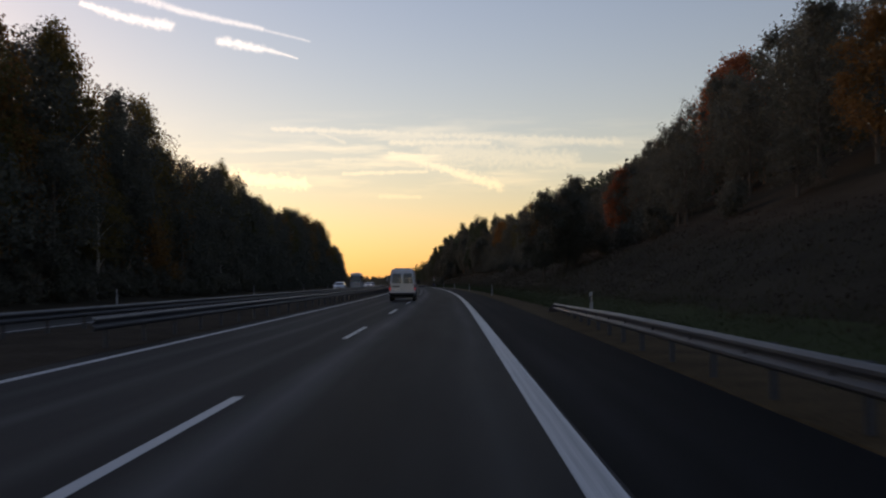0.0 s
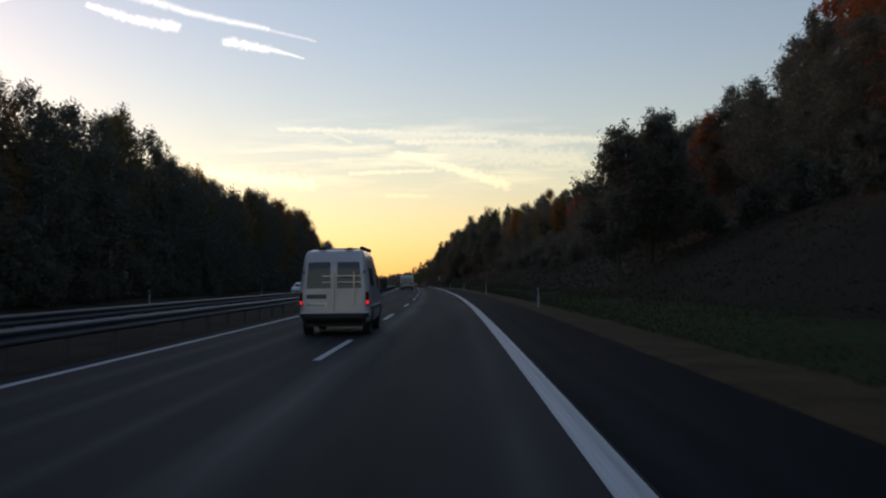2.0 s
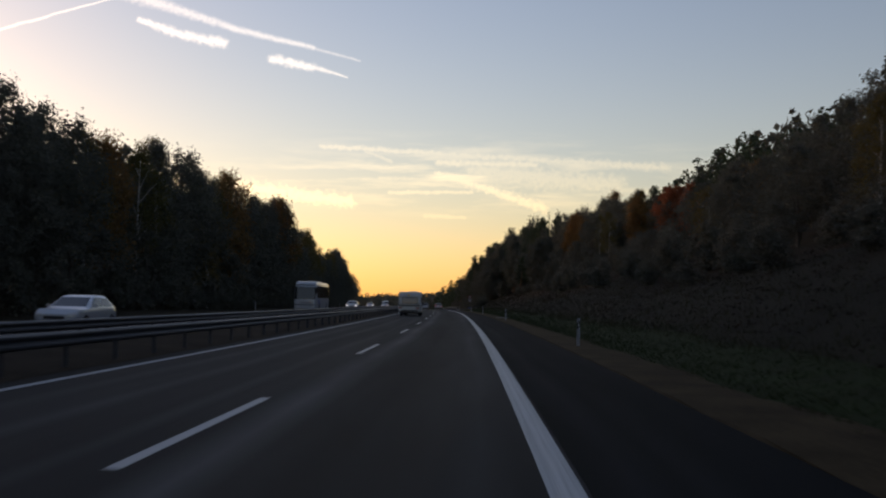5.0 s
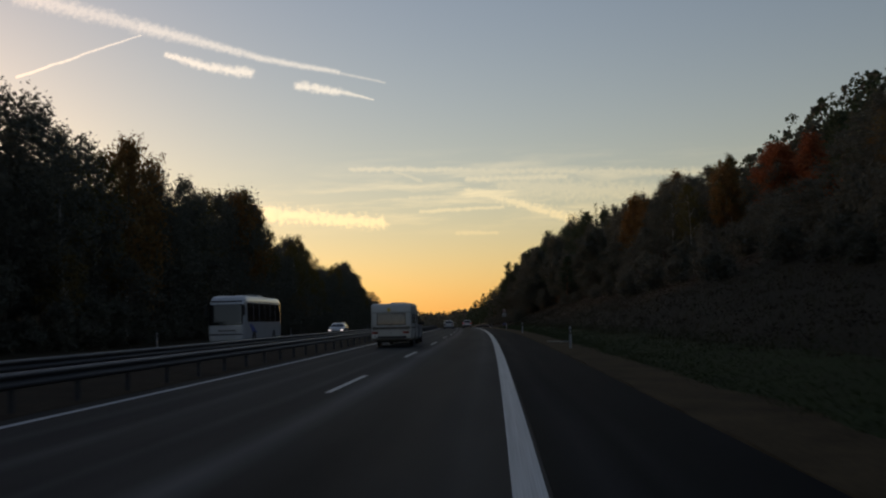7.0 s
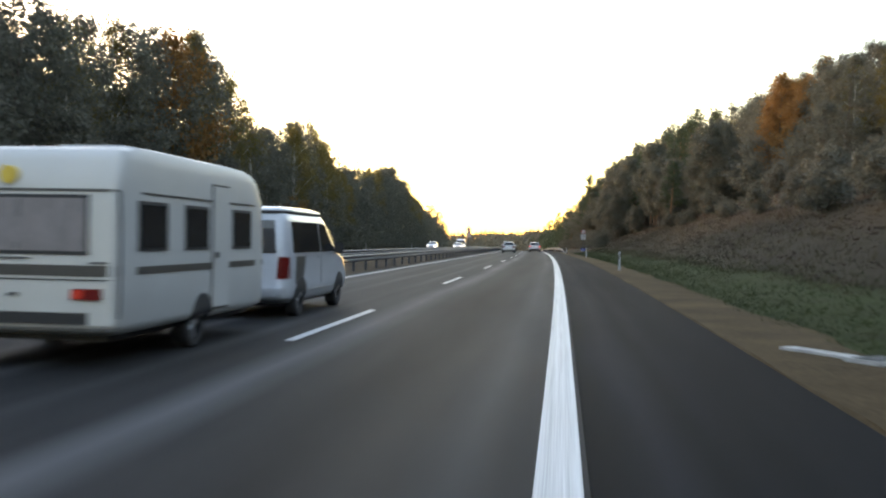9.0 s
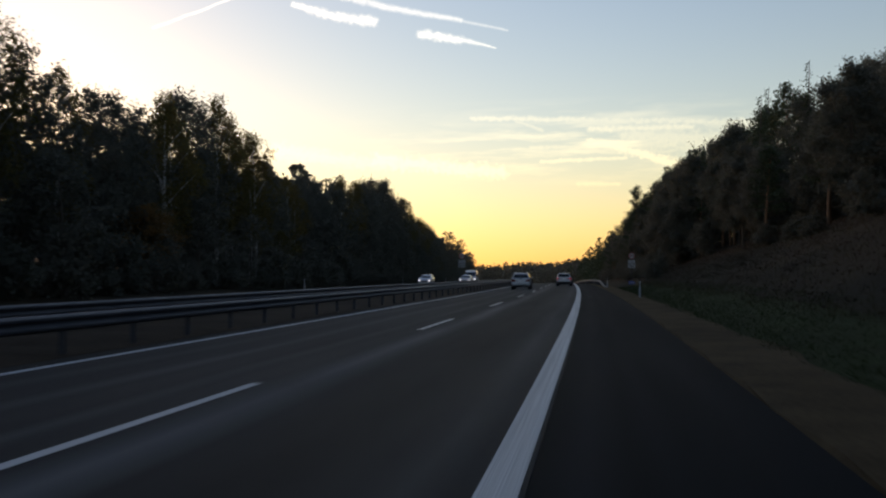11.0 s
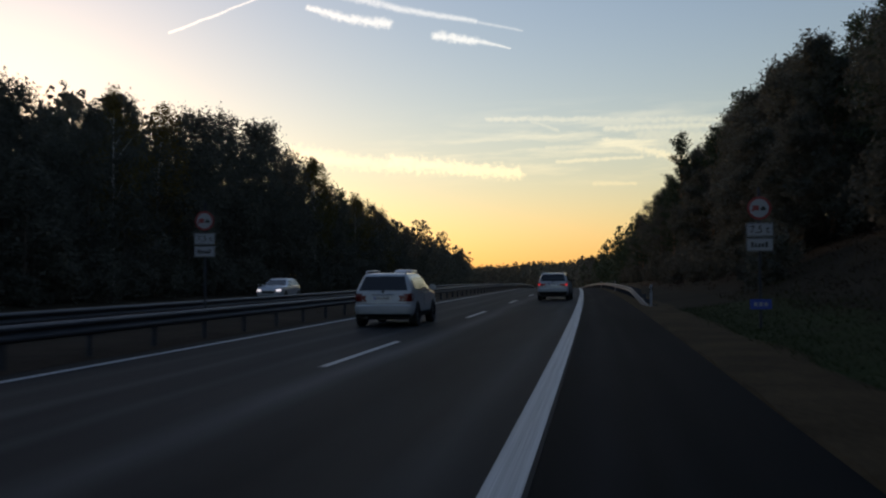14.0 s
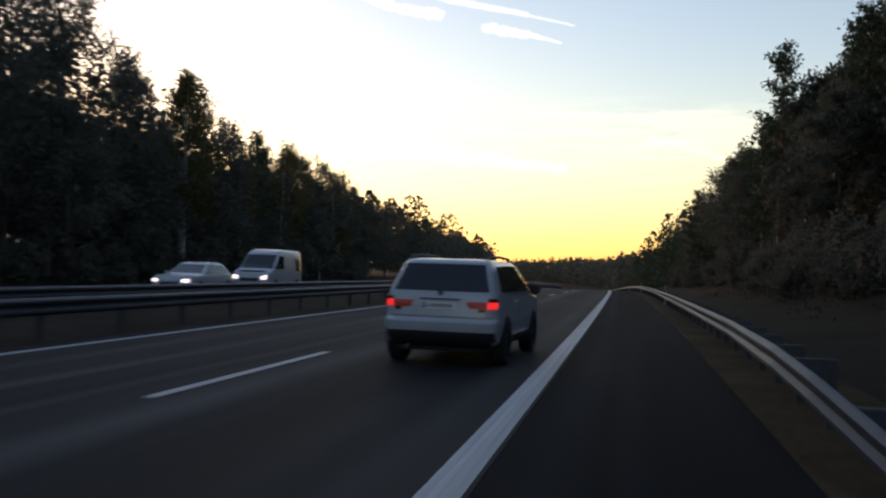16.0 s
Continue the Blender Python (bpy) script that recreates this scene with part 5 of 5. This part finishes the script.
def camper():
    root = tagged(new("camper_van"), "pale blue-white camper van with dark pop-up roof edge, towing", "van")
    sh = Shell([(0.28, 0.22, 4.6, 0.84), (0.38, 0.03, 4.8, 0.92), (0.55, 0.0, 4.89, 0.95), (0.62, 0.04, 4.89, 0.95), (1.0, 0.06, 4.7, 0.95), (1.10, 0.07, 4.3, 0.945), (1.18, 0.08, 4.0, 0.94), (1.75, 0.16, 3.25, 0.86), (1.88, 0.22, 3.05, 0.82), (1.93, 0.3, 2.95, 0.78)], 12)
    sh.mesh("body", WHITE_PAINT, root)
    top = Shell([(1.90, 0.24, 3.05, 0.80), (1.935, 0.2, 3.1, 0.84), (1.955, 0.2, 3.1, 0.84)], 8)
    top.mesh("roof_edge", TRIM, root, "black roof seal")
    cap = Shell([(1.955, 0.22, 3.08, 0.83), (1.99, 0.24, 2.95, 0.82), (2.03, 0.35, 2.6, 0.74), (2.04, 0.6, 2.2, 0.6)], 7)
    cap.mesh("pop_roof", WHITE_PAINT, root, "white pop-up roof")
    panel("rear_window", sh.rear, ((-0.72, 1.18), (0.72, 1.18), (0.66, 1.78), (-0.66, 1.78)), GLASS, root)
    panel("rear_bumper", sh.rear, rect(-0.9, 0.9, 0.36, 0.56), WHITE_PAINT, root, proud=0.03)
    for hand in (-1, 1):
        side = lambda u, z, out, hand=hand: sh.side(u, z, hand, out)
        panel("tail_lamp", sh.rear, tuple((hand * u, z) for u, z in ((0.74, 0.72), (0.93, 0.72), (0.92, 1.12), (0.76, 1.12))), LAMP_RED, root)
        panel("side_window", side, ((0.45, 1.19), (2.35, 1.19), (2.35, 1.76), (0.52, 1.76)), GLASS, root)
        panel("cab_window", side, ((2.42, 1.19), (3.55, 1.19), (2.95, 1.74), (2.42, 1.76)), GLASS, root)
        panel("waist_line", side, rect(0.4, 4.2, 1.145, 1.16), ALLOY, root, proud=0.01, m=1)
        panel("painted_patch", side, ((0.55, 0.62), (1.05, 0.62), (1.25, 1.12), (0.6, 1.12)), BROWN_STRIPE, root, "dark abstract decal", 0.004)
        panel("sill_line", side, rect(1.4, 3.4, 0.46, 0.49), ALLOY, root, proud=0.012, m=1)
        panel("door_handle", side, rect(2.1, 2.28, 1.08, 1.11), WHITE_PAINT, root, proud=0.03, n=3, m=1)
        panel("door_gap", side, rect(2.385, 2.395, 0.42, 1.14), INK, root, proud=0.003, n=1)
        mirror(root, hand * 0.94, 3.5, 1.15, hand, TRIM, (0.2, 0.11, 0.24))
        for y in (0.95, 3.95):
            wheel(root, hand * 0.81, y, 0.33, 0.22, hand, ALLOY)
            arch(root, sh, y, 0.41, hand)
    panel("windscreen", sh.front, ((-0.82, 1.2), (0.82, 1.2), (0.74, 1.78), (-0.74, 1.78)), GLASS, root)
    number_plate(root, sh.rear(0, 0.9).y - 0.008, 0.9)
    under(root, 0.3, 4.5, 0.76)
    return root


camper().matrix_basis = spot(207.3, -1.95)


def caravan():
    root = tagged(new("caravan"), "cream touring caravan with dark stripe and curtained windows", "caravan")
    low = [(0.38, 0.16, 4.9, 1.05), (0.43, 0.05, 4.98, 1.12), (0.50, 0.0, 5.0, 1.15), (1.00, 0.0, 5.0, 1.155), (1.45, 0.015, 5.0, 1.155), (1.93, 0.05, 4.95, 1.15)]
    sh = Shell(low + [(2.04, 0.07, 4.9, 1.15), (2.27, 0.14, 4.7, 1.145), (2.39, 0.24, 4.5, 1.13), (2.45, 0.42, 4.2, 1.10), (2.475, 0.85, 3.8, 1.03)], 26)
    sh.mesh("body", CREAM, root)
    panel("rear_frame", sh.rear, rect(-0.82, 0.84, 1.25, 1.90, 0.02), TRIM, root, "black rubber frame", 0.012)
    panel("rear_window", sh.rear, rect(-0.78, 0.80, 1.29, 1.86, 0.02), CURTAIN, root, "drawn mauve curtains behind glass", 0.018)
    panel("curtain_gap", sh.rear, rect(0.0, 0.03, 1.31, 1.84), GREY_TRIM, root, proud=0.020, n=1, m=1)
    panel("roof_trim", sh.rear, rect(-1.115, 1.115, 1.935, 1.965), BROWN_STRIPE, root, proud=0.012, m=1)
    panel("stripe", sh.rear, rect(-1.12, 1.12, 1.02, 1.14), BROWN_STRIPE, root, "dark brown stripe", 0.008, m=2)
    panel("stripe_line", sh.rear, rect(-1.12, 1.12, 0.975, 0.99), TRIM, root, proud=0.008, m=1)
    panel("rear_bumper", sh.rear, rect(-1.07, 1.07, 0.40, 0.47), BUMPER, root, "grey bumper bar", 0.05)
    panel("bumper_recess", sh.rear, rect(-0.86, 0.84, 0.50, 0.63), TRIM, root, "dark recess over the bumper", proud=0.014)
    for x0, x1 in ((-1.07, -0.74), (0.66, 1.0)):
        lamp = panel("tail_lamp", sh.rear, rect(x0, x1, 0.77, 0.89), LAMP_RED, root, proud=0.03)
        panel("lamp_lens", sh.rear, rect(x0 + 0.02, x0 + 0.13, 0.785, 0.875), LAMP_DIM, lamp, "dull orange lens", 0.034, n=2, m=1)
    number_plate(root, -0.035, 0.66, -0.92, 0.15, 0.09, False)
    panel("badge_strip", sh.rear, rect(-0.22, 0.16, 1.195, 1.22), GREY_TRIM, root, proud=0.012, m=1)
    panel("grip", sh.rear, rect(-0.06, 0.03, 0.80, 0.835), INK, root, proud=0.03, n=2, m=1)
    for x0, x1 in ((-1.07, -0.9), (0.85, 1.05)):
        panel("vent_mark", sh.rear, rect(x0, x1, 1.155, 1.18), GREY_TRIM, root, proud=0.01, m=1)
    dot = disc(0.10, 0.10, -0.12, 2.11, sh.rear(-0.12, 2.04).y, 28)
    part("yellow_disc", dot, YELLOW, root, "yellow round sticker")
    for hand in (-1, 1):
        side = lambda u, z, out, hand=hand: sh.side(u, z, hand, out)
        for u0, u1 in ((0.55, 1.25), (1.85, 2.55), (3.55, 4.25)) if hand > 0 else ((0.6, 1.5), (2.2, 3.2), (3.6, 4.3)):
            panel("side_frame", side, rect(u0 - 0.04, u1 + 0.04, 1.29, 1.86), TRIM, root, proud=0.012)
            panel("side_window", side, rect(u0, u1, 1.33, 1.82), GLASS, root, proud=0.02)
        panel("side_stripe", side, rect(0.1, 4.9, 1.03, 1.12), BROWN_STRIPE, root, proud=0.008, m=1)
        panel("side_trim", side, rect(0.1, 4.85, 1.935, 1.96), BROWN_STRIPE, root, proud=0.01, m=1)
        panel("corner_trim", side, rect(0.10, 0.13, 0.45, 1.95), TRIM, root, "dark corner moulding", 0.012, n=1, m=8)
        wheel(root, hand * 0.95, 2.45, 0.31, 0.2, hand, ALLOY)
        arch(root, sh, 2.45, 0.40, hand, 0.38)
    near_side = lambda u, z, out: sh.side(u, z, 1, out)
    panel("door_frame", near_side, rect(2.72, 3.36, 0.48, 2.18), BROWN_STRIPE, root, proud=0.01)
    door = panel("door", near_side, rect(2.75, 3.33, 0.51, 2.15), CREAM, root, "cream entrance door", 0.022)
    panel("door_handle", near_side, rect(2.80, 2.88, 1.18, 1.26), TRIM, door, proud=0.05, n=2, m=1)
    part("roof_hatch", slab(-0.1, 0.75, 1.0, 2.0, 2.455, 2.53, 0.02), WHITE_PAINT, root, "raised white roof hatch")
    bm = slab(-0.05, 0.05, 4.9, 6.55, 0.42, 0.52, 0.01)
    part("drawbar", bm, STEEL, root)
    part("chassis", slab(-0.9, 0.9, 0.4, 4.8, 0.28, 0.40, 0.02), TRIM, root)
    return root


caravan().matrix_basis = spot(200.6, -2.02)


def coach():
    """A coach that comes the other way: its nose is at y = 0 after turning round."""
    root = tagged(new("coach"), "white touring coach with large dark windscreen, oncoming lanes", "bus")
    sh = Shell([(0.30, 0.1, 11.8, 1.2), (0.45, 0.0, 11.95, 1.26), (1.2, 0.0, 12.0, 1.275), (1.5, 0.0, 11.97, 1.275), (2.9, 0.1, 11.75, 1.26), (3.25, 0.2, 11.5, 1.22), (3.42, 0.4, 11.2, 1.12), (3.47, 0.9, 10.8, 0.95)], 14)
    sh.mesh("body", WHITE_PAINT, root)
    panel("windscreen", sh.front, rect(-1.16, 1.16, 1.45, 3.12, 0.03), GLASS, root, "large dark windscreen", 0.012, 9, 6)
    panel("front_band", sh.front, rect(-1.18, 1.18, 0.80, 0.88), TRIM, root, proud=0.012, m=1)
    panel("front_writing", sh.front, rect(-0.7, 0.5, 1.05, 1.13), GREY_TRIM, root, "grey bar of unreadable writing", 0.008, m=1)
    for hand in (-1, 1):
        panel("headlamp", sh.front, tuple((hand * u, z) for u, z in ((0.72, 0.58), (1.08, 0.58), (1.08, 0.76), (0.72, 0.76))), LAMP_CLEAR, root)
        side = lambda u, z, out, hand=hand: sh.side(u, z, hand, out)
        for i in range(6):
            panel("side_window", side, rect(0.8 + 1.72 * i, 2.42 + 1.72 * i, 1.65, 2.95), GLASS, root)
        panel("side_swoosh", side, ((8.2, 0.9), (9.6, 0.9), (10.6, 1.5), (9.9, 1.5)), BLUE, root, "blue curved decal", 0.006)
        arm = slab(hand * 1.3 - 0.09, hand * 1.3 + 0.09, 12.05, 12.2, 2.1, 2.75, 0.03)
        part("wing_mirror", arm, TRIM, root, "long hanging mirror")
        part("mirror_arm", slab(min(hand * 1.1, hand * 1.3), max(hand * 1.1, hand * 1.3), 11.85, 12.15, 2.74, 2.80, 0.01), TRIM, root)
        for y in (3.0, 9.2):
            wheel(root, hand * 1.1, y, 0.5, 0.3, hand, ALLOY)
            arch(root, sh, y, 0.58, hand, 0.32)
    part("roof_unit", slab(-0.8, 0.8, 4.5, 6.5, 3.44, 3.62, 0.05), WHITE_PAINT, root, "white roof unit")
    return root


coach().matrix_basis = spot(222.3, -14.15, 0, 180)


def saloon(label, paint, lit):
    root = tagged(new("oncoming_car"), label, "car", "oncoming cars")
    sh = Shell([(0.22, 0.25, 4.1, 0.76), (0.32, 0.05, 4.25, 0.84), (0.5, 0.0, 4.32, 0.875), (0.7, 0.02, 4.3, 0.88), (0.88, 0.10, 4.1, 0.87), (0.93, 0.18, 3.3, 0.855), (1.0, 0.25, 3.1, 0.84), (1.36, 0.75, 2.35, 0.66), (1.43, 1.0, 2.1, 0.58), (1.455, 1.3, 1.8, 0.4)], 9)
    sh.mesh("body", paint, root)
    panel("windscreen", sh.front, ((-0.72, 0.99), (0.72, 0.99), (0.58, 1.35), (-0.58, 1.35)), GLASS, root)
    panel("rear_window", sh.rear, ((-0.68, 1.02), (0.68, 1.02), (0.56, 1.34), (-0.56, 1.34)), GLASS, root)
    panel("grille", sh.front, rect(-0.4, 0.4, 0.5, 0.62), TRIM, root)
    for hand in (-1, 1):
        side = lambda u, z, out, hand=hand: sh.side(u, z, hand, out)
        panel("side_window", side, ((0.55, 1.0), (1.6, 0.98), (1.6, 1.33), (0.95, 1.33)), GLASS, root)
        panel("front_window", side, ((1.66, 0.98), (2.85, 0.98), (2.25, 1.34), (1.66, 1.34)), GLASS, root)
        panel("headlamp", sh.front, tuple((hand * u, z) for u, z in ((0.5, 0.62), (0.8, 0.62), (0.78, 0.76), (0.5, 0.74))), HEAD_ON if lit else LAMP_CLEAR, root, proud=0.012)
        panel("tail_lamp", sh.rear, tuple((hand * u, z) for u, z in ((0.5, 0.72), (0.8, 0.72), (0.78, 0.86), (0.5, 0.86))), LAMP_RED, root)
        mirror(root, hand * 0.86, 2.7, 0.95, hand, paint, (0.17, 0.09, 0.12))
        for y in (0.75, 3.4):
            wheel(root, hand * 0.77, y, 0.31, 0.2, hand, ALLOY)
            arch(root, sh, y, 0.375, hand, 0.24)
    under(root, 0.3, 4.0, 0.7, 0.16, 0.35)
    return root


def delivery_van():
    """A delivery van that comes the other way, with a sloping nose."""
    root = tagged(new("delivery_van"), "white delivery van with lit headlamps, oncoming lanes", "van")
    sh = Shell([(0.30, 0.15, 4.7, 0.85), (0.42, 0.02, 4.85, 0.94), (0.6, 0.0, 4.9, 0.96), (0.85, 0.01, 4.86, 0.965), (1.05, 0.02, 4.70, 0.96), (1.18, 0.03, 4.25, 0.95), (1.30, 0.03, 4.0, 0.94), (1.95, 0.06, 3.25, 0.87), (2.10, 0.10, 2.95, 0.83), (2.18, 0.25, 2.6, 0.74), (2.2, 0.5, 2.3, 0.6)], 12)
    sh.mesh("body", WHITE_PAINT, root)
    panel("windscreen", sh.front, ((-0.82, 1.24), (0.82, 1.24), (0.74, 1.92), (-0.74, 1.92)), GLASS, root)
    panel("grille", sh.front, rect(-0.45, 0.45, 0.62, 0.78), TRIM, root)
    panel("front_bumper", sh.front, rect(-0.88, 0.88, 0.32, 0.52), TRIM, root, "dark bumper", 0.03)
    panel("bonnet_band", sh.front, rect(-0.7, 0.7, 1.06, 1.14), TURF, root, "green band across the bonnet", 0.008, m=1)
    for hand in (-1, 1):
        side = lambda u, z, out, hand=hand: sh.side(u, z, hand, out)
        panel("headlamp", sh.front, tuple((hand * u, z) for u, z in ((0.58, 0.72), (0.86, 0.72), (0.86, 0.92), (0.58, 0.88))), HEAD_ON, root, "lit headlamp", 0.012)
        panel("cab_window", side, ((2.75, 1.24), (3.95, 1.24), (3.35, 1.86), (2.75, 1.86)), GLASS, root)
        panel("side_disc", side, rect(0.5, 1.1, 1.15, 1.75), LAMP_RED, root, "faded red round decal", 0.005)
        mirror(root, hand * 0.95, 3.75, 1.22, hand, TRIM, (0.2, 0.11, 0.26))
        for y in (0.95, 3.9):
            wheel(root, hand * 0.82, y, 0.33, 0.21, hand, GREY_TRIM)
            arch(root, sh, y, 0.40, hand, 0.32)
    under(root, 0.3, 4.5, 0.78, 0.22, 0.42)
    return root


delivery_van().matrix_basis = spot(385.5, -12.6, 0, 180)
saloon("silver hatchback coming the other way, lamps lit", SILVER_PAINT, True).matrix_basis = spot(358.5, -15.9, 0, 180)
saloon("white car coming the other way before a van, lamps lit", WHITE_PAINT, True).matrix_basis = spot(377.0, -12.6, 0, 180)
saloon("silver car coming the other way along the wood", SILVER_PAINT, False).matrix_basis = spot(145.5, -12.6, 0, 180)
saloon("white car coming the other way, lamps lit", WHITE_PAINT, True).matrix_basis = spot(253, -12.6, 0, 180)
